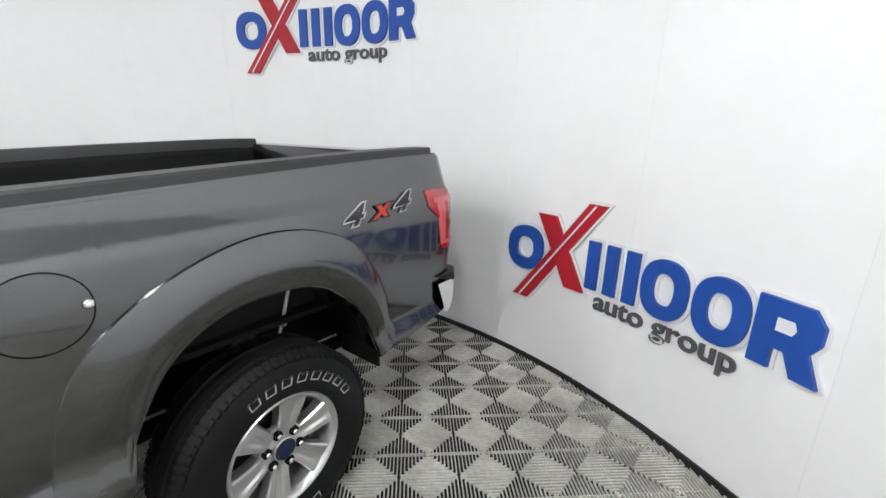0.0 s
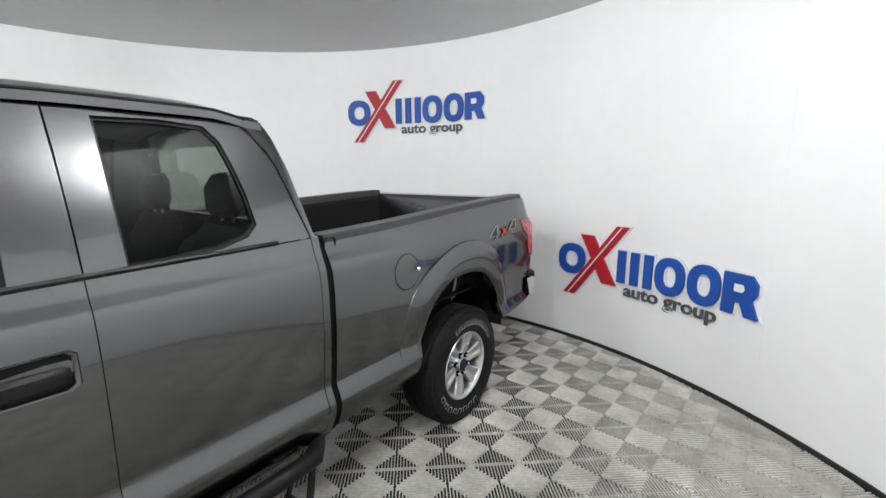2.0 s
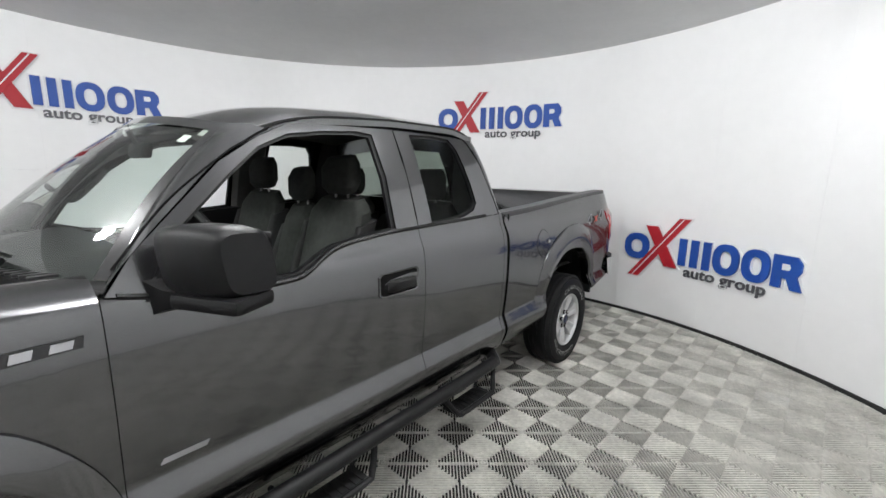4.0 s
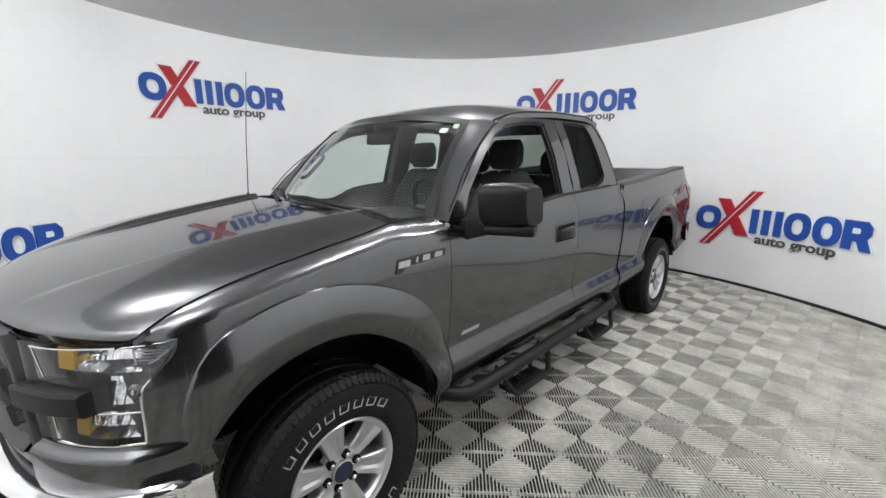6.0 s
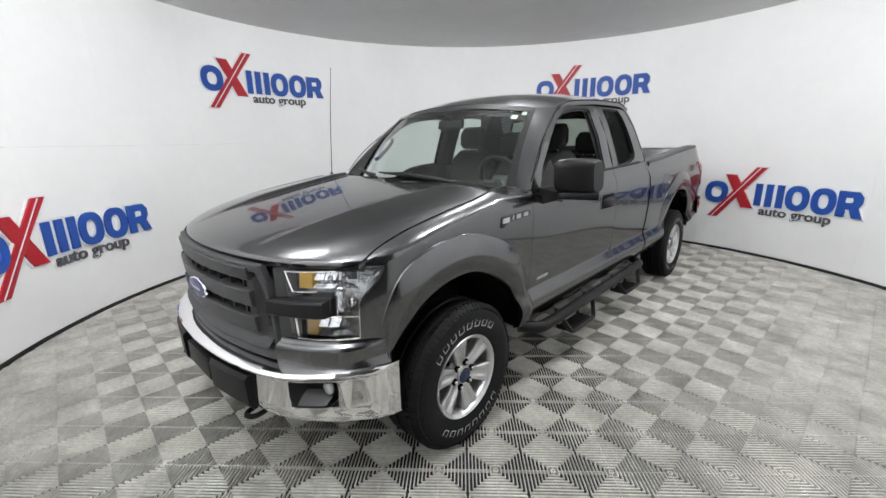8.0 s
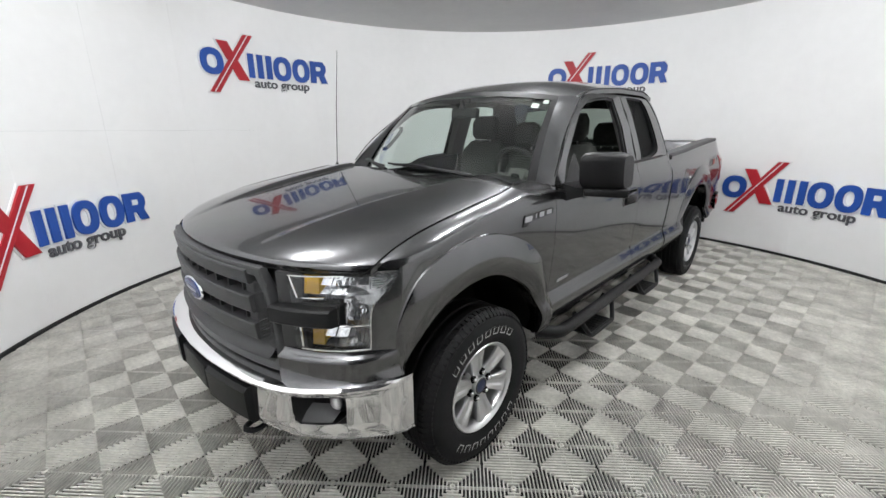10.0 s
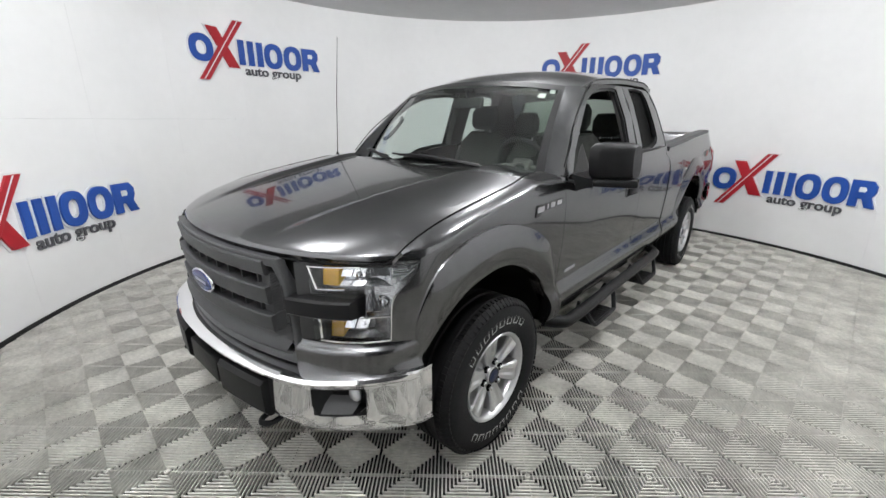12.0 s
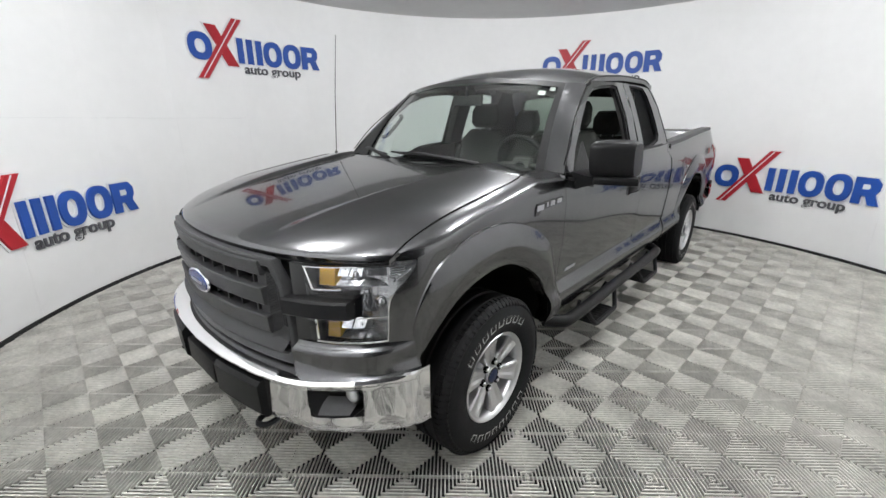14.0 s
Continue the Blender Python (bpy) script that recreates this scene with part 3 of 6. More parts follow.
def roof_z(x, y):
    u = abs(x) / 0.74
    edge, crown = roof_edge(y), roof_crown(y)
    return edge + crown * (1 - u ** 2.6)


bm = bmesh.new()
rows = []
for v in np.linspace(0, 1, 24):
    row = []
    for x in np.linspace(-0.745, 0.745, 33):
        y_front = 0.98 + 0.13 * (abs(x) / 0.72) ** 2
        y_rear = 2.545 - 0.03 * (abs(x) / 0.74) ** 2
        y = y_front + (y_rear - y_front) * v
        row.append((x, y, roof_z(x, y)))
    rows.append(row)
skin(bm, rows, rim=(0, 0, -0.03))
part("roof", bm, PAINT, truck)

# windscreen with its pillars
WS_TOP, WS_LOW = 0.685, 0.80


def screen_point(u, v):
    """u from -1 to 1 across, v from 0 at the foot to 1 at the roof."""
    half = WS_LOW + (WS_TOP - WS_LOW) * v
    y0, z0 = 0.36 + 0.30 * u * u, 1.285 + 0.01 * (1 - u * u)
    y1, z1 = 0.975 + 0.10 * u * u, 1.838 - 0.055 * u * u
    bow = 0.035 * math.sin(math.pi * v)
    return Vector((u * half, y0 + (y1 - y0) * v - bow * 0.6, z0 + (z1 - z0) * v + bow * 0.6))


bm = bmesh.new()
skin(bm, [[screen_point(u, v) for u in np.linspace(-1, 1, 25)] for v in np.linspace(0, 1, 13)])
screen = part("windscreen", bm, WINDSCREEN, truck, "clear green-tinted windscreen glass")
screen.visible_shadow = False
bm = bmesh.new()
skin(bm, [[screen_point(u, v) + Vector((0, -0.004, 0.004)) for u in np.linspace(-1, 1, 25)] for v in (0.93, 1.0)])
part("sun_band", bm, GLOSSBLACK, screen, "black ceramic band along the screen's top")
for s in (1, -1):
    bm = bmesh.new()
    skin(bm, [[screen_point(s * u, v) + Vector((0, -0.004, 0.004)) for u in (0.945, 0.972, 1.0)] for v in np.linspace(0, 0.93, 12)])
    part("edge_band", bm, GLOSSBLACK, screen, "black ceramic band along the screen's edge")
for s in (1, -1):
    outer = spline([(0.62, 1.30), (0.69, 1.382), (0.81, 1.50), (0.98, 1.650), (1.14, 1.746), (1.20, 1.772)], 16)
    rows = []
    for k, v in enumerate(np.linspace(0, 1.0, 16)):
        a = screen_point(s * 1.0, v)
        y, z = outer[k]
        b = Vector((s * half_width(y, z), y, z))
        mid = (a + b) / 2 + Vector((s * 0.012, -0.008, 0.012))
        rows.append([a + Vector((-s * 0.03, 0.0, 0.002)), a + Vector((0, -0.006, 0.006)), mid, b, b + Vector((-s * 0.04, 0.03, 0))])
    bm = bmesh.new()
    skin(bm, rows)
    part("windscreen_pillar", bm, PAINT, truck)


# hood
HOOD_MID = [(-0.86, 1.122), (-0.78, 1.155), (-0.6, 1.199), (-0.3, 1.252), (0.0, 1.298), (0.36, 1.342)]
hood_mid = smooth_curve(HOOD_MID)
hood_line = smooth_curve([(-0.8, 0.42), (-0.3, 0.49), (0.36, 0.60)])


def hood_point(u, v):
    """u from -1 to 1 across, v from 0 at the lip to 1 at the windscreen: a shallow valley between two raised shoulders."""
    ya, yb = nose(0.878) + 0.028, nose(abs(u) * 0.878) + 0.028
    k = v ** 1.15
    y = yb + (0.36 + 0.06 * u * u - yb) * k
    x = u * (hood_half(y) - 0.006)
    edge, mid = hood_edge(ya + (0.42 - ya) * k), hood_mid(nose(0) + 0.028 + (0.36 - nose(0) - 0.028) * k)
    z = edge + (mid - edge) * (1 - abs(u) ** 2.2)
    line, wide = hood_line(y), hood_half(y) - 0.006
    rise = 0.024 * max(0.0, min(1.0, (y + 0.78) / 0.5))
    if abs(x) > line:
        z += rise * (1 - ((abs(x) - line) / (wide - line)) ** 1.4)
    elif abs(x) > line - 0.042:
        z += rise * (abs(x) - line + 0.042) / 0.042
    return (x, y, z - (0.010 * (1 - v / 0.018) ** 2 if v < 0.018 else 0))


bm = bmesh.new()
rows = []
for v in np.concatenate([[0.0, 0.008, 0.018], np.linspace(0.03, 1, 46)]):
    rows.append([hood_point(u, v) for u in np.linspace(-1, 1, 121)])
skin(bm, rows, rim=(0, 0.01, -0.03))
part("hood", bm, PAINT, truck, "dark grey hood with raised shoulders")
for s in (1, -1):
    bm = bmesh.new()
    tube(bm, [(s * (hood_half(y) - 0.003), y, hood_edge(y) + 0.0015) for y in np.linspace(-0.60, 0.40, 40)], 0.0028, 6)
    part("hood_seam", bm, UNDER, truck, "dark gap along the hood")
    bm = bmesh.new()
    tube(bm, [(s * x, nose(x * 0.99) + 0.024, 1.098) for x in np.linspace(0.52, 0.88, 20)], 0.003, 6)
    part("nose_seam", bm, UNDER, truck, "dark gap under the hood's lip")
    for ys_, z0, z1 in (((0.602, 0.602), 0.50, 1.27), ((1.857, 1.857), 0.50, 1.35), ((2.6015, 2.6015), 0.47, 1.372)):
        zs = np.linspace(z0, z1, 24)
        yy = np.interp(zs, np.linspace(z0, z1, len(ys_)), ys_)
        bm = bmesh.new()
        tube(bm, [(s * (half_width(y, z) - 0.0008), y, z) for y, z in zip(yy, zs)], 0.0013, 6)
        part("door_seam", bm, UNDER, truck, "dark door gap")
bm = bmesh.new()
skin(bm, [[(u * 0.86, y + 0.27 * u * u * k, z) for u in np.linspace(-1, 1, 21)] for y, z, k in ((0.38, 1.30, 0.1), (0.37, 1.265, 0.4), (0.40, 1.27, 1.0))])
part("cowl", bm, PLASTIC, truck, "black plastic cowl under the windscreen")

# nose: cheeks, headlamps, grille, bumper
def front_panel(s, xs, lo, hi, off, rows=12, fold=0.02):
    bm = bmesh.new()
    skin(bm, [[(s * x, nose(x) + (off(x, z) if callable(off) else off), z) for z in np.linspace(lo(x), hi(x), rows)] for x in xs], rim=(0, fold, 0))
    return bm


def strip(bm, path, width, depth, off=0.0, s=1):
    """A raised bead along a path of (x, z) on the truck's face."""
    p = spline(path, max(12, 8 * len(path))) if len(path) > 2 else np.linspace(path[0], path[1], 12)
    rows = []
    for i, (x, z) in enumerate(p):
        d = p[min(i + 1, len(p) - 1)] - p[max(i - 1, 0)]
        n = np.array([-d[1], d[0]]) / (np.hypot(*d) + 1e-9) * width / 2
        rows.append([(s * (x + n[0] * k), nose(x + n[0] * k) + off - e, z + n[1] * k) for k, e in ((1, 0), (0.7, depth), (-0.7, depth), (-1, 0))])
    skin(bm, rows)
    return bm


LAMP_HIGH = poly([(0.645, 1.082), (0.80, 1.09)])
CORNER_X, CORNER_Y = 0.80, -0.46
lamp_edge = smooth_curve([(0.78, 0.47), (0.80, 0.49), (0.92, 0.50), (0.96, 0.54), (1.0, 0.68), (1.075, 0.93), (1.10, 0.95)])


def corner(w, z, deep=0.0):
    """The rounded front corner: w runs from the nose (0) to the fender's side (1)."""
    p0, d0 = np.array((CORNER_X, nose(CORNER_X) + 0.012)), np.array((1.0, 0.95))
    p1 = np.array((half_width(CORNER_Y, z), CORNER_Y))
    d1 = np.array((0.512, 1.0))
    size = np.hypot(*(p1 - p0))
    d0, d1 = d0 / np.hypot(*d0) * size, d1 / np.hypot(*d1) * size
    p = (1 + 2 * w) * (1 - w) ** 2 * p0 + w * (1 - w) ** 2 * d0 + w * w * (3 - 2 * w) * p1 + w * w * (w - 1) * d1
    return p + deep * np.array((-0.7, 0.7))


def ledge(z):
    """How far the panel under the lamps stands proud (negative) at height z."""
    k = max(0.0, min(1.0, (z - 0.752) / 0.030))
    return -0.030 * (1 - k * k * (3 - 2 * k))


for s in (1, -1):
    part("lower_valance", front_panel(s, np.linspace(0.594, 0.80, 16), lambda x: 0.652, lambda x: 0.784, lambda x, z: ledge(z) + 0.012, rows=24), PAINT, truck)
    part("nose_cheek", front_panel(s, np.linspace(0.592, 0.665, 8), lambda x: 0.66, lambda x: 1.092, lambda x, z: 0.012 + 0.03 * max(0.0, (x - 0.60) / 0.065)), CHEEK, truck, "black cheek beside the grille")
    bm = bmesh.new()
    skin(bm, [[(s * x, y, z) for x, y in [corner(lamp_edge(z) + (1 - lamp_edge(z)) * k, z) for k in np.linspace(0, 1, 14)]] for z in np.linspace(0.785, 1.112, 30)], rim=(0, 0.03, 0))
    skin(bm, [[(s * x, y, z) for x, y in [corner(k, z) + ledge(z) * (1 - k * k) * np.array((-0.7 * min(1.0, 3 * k), 1 - 0.3 * min(1.0, 3 * k))) for k in np.linspace(0, 1, 22)]] for z in np.linspace(0.652, 0.786, 20)])
    part("fender_front", bm, PAINT, truck)
    lampset = part("headlamp", front_panel(s, np.linspace(0.640, 0.80, 12), lambda x: 0.782, lambda x: LAMP_HIGH(x) + 0.006, 0.085), LAMP_HOUSE, truck, "C-shaped headlamp with amber and clear chambers")
    bm = bmesh.new()
    skin(bm, [[(s * x, y, z) for x, y in [corner(lamp_edge(z) * k, z, 0.05 * (1 - k) + 0.012) for k in np.linspace(0, 1.02, 12)]] for z in np.linspace(0.782, 1.098, 16)])
    part("lamp_shell", bm, LAMP_HOUSE, lampset)
    bm = bmesh.new()
    skin(bm, [[(s * x, nose(x) + 0.014, z) for x in np.linspace(0.645, 0.80, 10)] + [(s * x, y, z) for x, y in [corner(lamp_edge(z) * k, z, 0.003) for k in np.linspace(0.1, 1, 10)]] for z in np.linspace(0.788, 1.09, 14)])
    g = part("lens", bm, CLEARGLASS, lampset, "clear lamp cover")
    g.visible_shadow = False

    def corner_strip(bm, path, width, lift):
        """A thin bead on the rounded corner along (w, z) points."""
        p = spline(path, 24)
        rows = []
        for i, (w, z) in enumerate(p):
            d = p[min(i + 1, len(p) - 1)] - p[max(i - 1, 0)]
            n = np.array([-d[1], d[0] * 0.28]) / (np.hypot(d[0] * 0.28, d[1]) + 1e-9) * width / 2
            rows.append([(s * q[0], q[1], z + n[1] * k) for k, e in ((1, 0.0), (0.6, -lift), (-0.6, -lift), (-1, 0.0)) for q in [corner(w + n[0] * k / 0.28, z + n[1] * k, e)]])
        skin(bm, rows)

    def corner_cell(name, w0, w1, z0, z1, mat, deep, tilt=0.0):
        bm = bmesh.new()
        skin(bm, [[(s * q[0], q[1] + tilt * (z - z0), z) for z in np.linspace(z0, z1, 5) for q in [corner(w, z, deep)]] for w in np.linspace(w0, w1, 7)], rim=(0, 0.02, 0))
        part(name, bm, mat, lampset)

    def lamp_cell(name, x0, x1, z0, z1, mat, deep=0.055, tilt=0.0, label=""):
        bm = bmesh.new()
        xs = np.linspace(x0, x1, 6)
        skin(bm, [[(s * x, nose(x) + deep + tilt * (z - z0), z) for z in np.linspace(z0, z1, 5)] for x in xs], rim=(0, 0.03, 0))
        part(name, bm, mat, lampset, label)
    lamp_cell("amber_cell", 0.658, 0.718, 1.006, 1.076, AMBER, 0.05, 0.1, "amber reflector")
    lamp_cell("amber_cell", 0.680, 0.722, 0.798, 0.868, AMBER, 0.05, 0.1, "amber reflector")
    for x0, x1 in ((0.728, 0.759), (0.763, 0.797)):
        lamp_cell("reflector", x0, x1, 1.012, 1.034, LAMP_MIRROR, 0.040, 1.3)
        lamp_cell("reflector", x0, x1, 1.044, 1.078, LAMP_MIRROR, 0.050, 0.5)
        lamp_cell("reflector", x0, x1, 0.800, 0.826, LAMP_MIRROR, 0.040, 1.1)
        lamp_cell("reflector", x0, x1, 0.838, 0.876, LAMP_MIRROR, 0.050, 0.5)
    for w0, w1 in ((0.0, 0.20), (0.22, 0.43)):
        corner_cell("reflector", w0, w1, 0.905, 0.985, LAMP_MIRROR, 0.030, 0.3)
        corner_cell("reflector", w0, w1, 0.800, 0.826, LAMP_MIRROR, 0.026, 1.0)
        corner_cell("reflector", w0, w1, 0.838, 0.876, LAMP_MIRROR, 0.032, 0.5)
        corner_cell("reflector", w0, w1 + 0.04, 1.005, 1.034, LAMP_MIRROR, 0.026, 1.0)
        corner_cell("reflector", w0, w1 + 0.05, 1.044, 1.080, LAMP_MIRROR, 0.030, 0.4)
    bm = bmesh.new()
    for k in range(4):
        corner_strip(bm, [(0.52, 1.050 + 0.009 * k), (0.62, 1.050 + 0.009 * k), (0.74, 1.050 + 0.009 * k)], 0.005, -0.004)
    corner_strip(bm, [(0.50, 1.035), (0.50, 1.06), (0.50, 1.085)], 0.006, -0.003)
    corner_strip(bm, [(0.62, 1.038), (0.72, 1.05), (0.84, 1.072)], 0.006, -0.003)
    part("marker_lamp", bm, WHITE_LENS, lampset)
    for c, zz, r in ((0.835, 0.945, 0.026), (0.775, 1.048, 0.016)):
        bm = bmesh.new()
        bmesh.ops.create_uvsphere(bm, u_segments=14, v_segments=8, radius=r, matrix=Matrix.Translation((s * c, nose(c) + 0.065, zz)))
        part("bulb", bm, LAMP_MIRROR, lampset, "round bulb shield")
    bm = bmesh.new()
    strip(bm, [(0.645, 1.084), (0.72, 1.087), (0.80, 1.09)], 0.006, 0.004, 0.014, s)
    corner_strip(bm, [(0.0, 1.090), (0.4, 1.092), (0.93, 1.096)], 0.006, 0.003)
    strip(bm, [(0.672, 0.793), (0.72, 0.792), (0.80, 0.792)], 0.008, 0.004, 0.014, s)
    corner_strip(bm, [(0.0, 0.792), (0.25, 0.792), (0.47, 0.793)], 0.008, 0.003)
    corner_strip(bm, [(0.475, 0.793), (0.485, 0.85), (0.49, 0.92), (0.53, 0.965), (0.70, 1.012), (0.91, 1.076)], 0.008, 0.003)
    strip(bm, [(0.648, 1.080), (0.662, 1.03), (0.672, 0.998)], 0.006, 0.004, 0.016, s)
    strip(bm, [(0.676, 0.80), (0.674, 0.84), (0.672, 0.88)], 0.008, 0.004, 0.016, s)
    strip(bm, [(0.672, 0.998), (0.72, 1.0), (0.76, 1.003)], 0.007, 0.004, 0.02, s)
    corner_strip(bm, [(0.0, 0.893), (0.25, 0.893), (0.47, 0.893)], 0.007, 0.001)
    part("bezel", bm, CHROME, lampset, "thin bright bezel")
    # the bridge across the lamp's middle
    bm = bmesh.new()
    rows = []
    for x in np.linspace(0.575, 0.795, 14):
        y = nose(x) - 0.022
        rows.append([(s * x, y + 0.07, 0.893), (s * x, y + 0.008, 0.893), (s * x, y, 0.90), (s * x, y, 0.955), (s * x, y + 0.010, 0.963), (s * x, y + 0.07, 0.972)])
    vs = skin(bm, rows)
    bm.faces.new(vs[-1])
    bm.faces.new(vs[0][::-1])
    part("lamp_bridge", bm, PLASTIC, truck, "dark bar bridging grille and headlamp", sharp=12)

G_OUT = [(-0.53, 1.096), (0.0, 1.10), (0.53, 1.096), (0.562, 1.0), (0.580, 0.90), (0.588, 0.80), (0.590, 0.70), (0.575, 0.672), (0.0, 0.665), (-0.575, 0.672), (-0.590, 0.70), (-0.588, 0.80), (-0.580, 0.90), (-0.562, 1.0)]
G_IN = [(-0.505, 1.062), (0.0, 1.066), (0.505, 1.062), (0.546, 0.99), (0.564, 0.90), (0.572, 0.82), (0.572, 0.735), (0.555, 0.720), (0.0, 0.710), (-0.555, 0.720), (-0.572, 0.735), (-0.572, 0.82), (-0.564, 0.90), (-0.546, 0.99)]


def dense_loop(loop, k=8):
    out = []
    for i in range(len(loop)):
        a, b = np.array(loop[i]), np.array(loop[(i + 1) % len(loop)])
        out += [tuple(a + (b - a) * j / k) for j in range(k)]
    return out


go, gi = dense_loop(G_OUT), dense_loop(G_IN)
bm = bmesh.new()
skin(bm, [[(x, nose(x) + 0.03, z) for x, z in go], [(x, nose(x) + 0.002, z) for x, z in go],
          [(a[0] * 0.85 + b[0] * 0.15, nose(a[0]) - 0.003, a[1] * 0.85 + b[1] * 0.15) for a, b in zip(go, gi)],
          [(a[0] * 0.15 + b[0] * 0.85, nose(b[0]) - 0.003, a[1] * 0.15 + b[1] * 0.85) for a, b in zip(go, gi)],
          [(x, nose(x) + 0.003, z) for x, z in gi], [(x, nose(x) + 0.055, z) for x, z in gi]], closed=True)
grille = part("grille", bm, GREYPLASTIC, truck, "charcoal plastic grille with three bars", sharp=12)
bm = bmesh.new()
skin(bm, [[(x, nose(x) + 0.06, z) for z in (0.69, 0.85, 1.0, 1.10)] for x in np.linspace(-0.58, 0.58, 25)])
part("grille_backing", bm, UNDER, grille)


def grille_bar(z0, z1, reach, proud):
    bm = bmesh.new()
    rows = []
    for x in np.linspace(-reach, reach, 41):
        y = nose(x) - proud
        rows.append([(x, y + 0.06, z1 + 0.004), (x, y + 0.004, z1), (x, y, z1 - 0.005), (x, y + 0.006, z0 + 0.005), (x, y + 0.011, z0), (x, y + 0.06, z0 - 0.002)])
    vs = skin(bm, rows)
    bm.faces.new(vs[0])
    bm.faces.new(vs[-1][::-1])
    part("grille_bar", bm, GREYPLASTIC, grille, sharp=12)


grille_bar(1.022, 1.082, 0.465, 0.012)
grille_bar(0.905, 0.978, 0.475, 0.016)
grille_bar(0.790, 0.862, 0.485, 0.014)
bm = bmesh.new()
skin(bm, [[(x, nose(x) + d, z) for d, z in ((0.05, 0.800), (0.03, 0.79), (-0.02, 0.735), (0.02, 0.722))] for x in np.linspace(-0.555, 0.555, 31)])
part("grille_tray", bm, GREYPLASTIC, grille, sharp=12)
for zc, h in ((1.0, 0.046), (0.883, 0.046)):
    for x in (-0.40, -0.30, -0.20, -0.10, 0.0, 0.10, 0.20, 0.30, 0.40):
        bm = bmesh.new()
        box(bm, x - 0.006, nose(x) + 0.012, zc - h / 2, x + 0.006, nose(x) + 0.05, zc + h / 2)
        part("slot_divider", bm, GREYPLASTIC, grille, smooth=False)
for s in (1, -1):
    for zc, h in ((1.0, 0.045), (0.883, 0.042)):
        bm = bmesh.new()
        skin(bm, [[(s * x, nose(x) + 0.012, zc + k * h / 2) for k in (-1, 1)] for x in (0.425, 0.47)], rim=(0, 0.04, 0))
        part("slot_end", bm, GREYPLASTIC, grille)
    bm = bmesh.new()
    for k in range(26):
        for lean in (1, -1):
            z0 = 0.765 + 0.011 * k
            x0 = 0.478 if lean > 0 else 0.556
            n = 7
            for j in range(n):
                xa, xb = x0 + lean * 0.078 * j / n, x0 + lean * 0.078 * (j + 1) / n
                za, zb = z0 + 0.042 * j / n, z0 + 0.042 * (j + 1) / n
                if zb < 1.045:
                    skin(bm, [[(s * x, nose(x) + 0.004, z + e) for e in (-0.0016, 0.0016)] for x, z in ((xa, za), (xb, zb))])
    part("grille_mesh", bm, GREYPLASTIC, grille, "fine plastic honeycomb mesh", smooth=False)


def oval(bm, a, b, y, d, n=36, cx=-0.0, cz=0.905):
    rows = [[(cx + a * k * math.cos(t), y - e, cz + b * k * math.sin(t)) for t in [2 * math.pi * i / n for i in range(n)]] for k, e in ((1.0, 0.0), (0.99, d * 0.7), (0.95, d), (0.001, d * 1.15))]
    skin(bm, rows, closed=True)
    return bm


badge_y = nose(0) - 0.016
part("badge_rim", oval(bmesh.new(), 0.120, 0.050, badge_y, 0.008), CHROME, grille, "oval bright rim of the badge")
part("badge_face", oval(bmesh.new(), 0.108, 0.041, badge_y - 0.0085, 0.003), BADGE_BLUE, grille, "plain blue oval badge")
bm = bmesh.new()
box(bm, -0.06, badge_y - 0.0155, 0.898, 0.06, badge_y - 0.0125, 0.909, 0.001)
part("badge_bar", bm, BADGE_SILVER, grille, "plain silver bar")

# front bumper
BUMPER = spline([(0.0, -0.965), (0.25, -0.95), (0.5, -0.905), (0.68, -0.835), (0.82, -0.715), (0.90, -0.61), (0.945, -0.52), (0.957, -0.44)], 60)


def bumper_y(x):
    return float(np.interp(abs(x), BUMPER[:, 0], BUMPER[:, 1]))


def bumper_section(name, xs, profile, mat, label="", parent=None):
    bm = bmesh.new()
    rows = []
    for x in xs:
        deep = max(0.12, min(1.0, (0.965 - abs(x)) / 0.07))
        lift = 0.026 * max(0.0, min(1.0, (0.88 - abs(x)) / 0.36))
        rows.append([(x, bumper_y(x) + d * deep, z + (lift if z < 0.48 else 0.0)) for d, z in profile])
    skin(bm, rows)
    return part(name, bm, mat, parent or truck, label, sharp=30)


def signed(xs):
    return sorted([-x for x in xs] + list(xs))


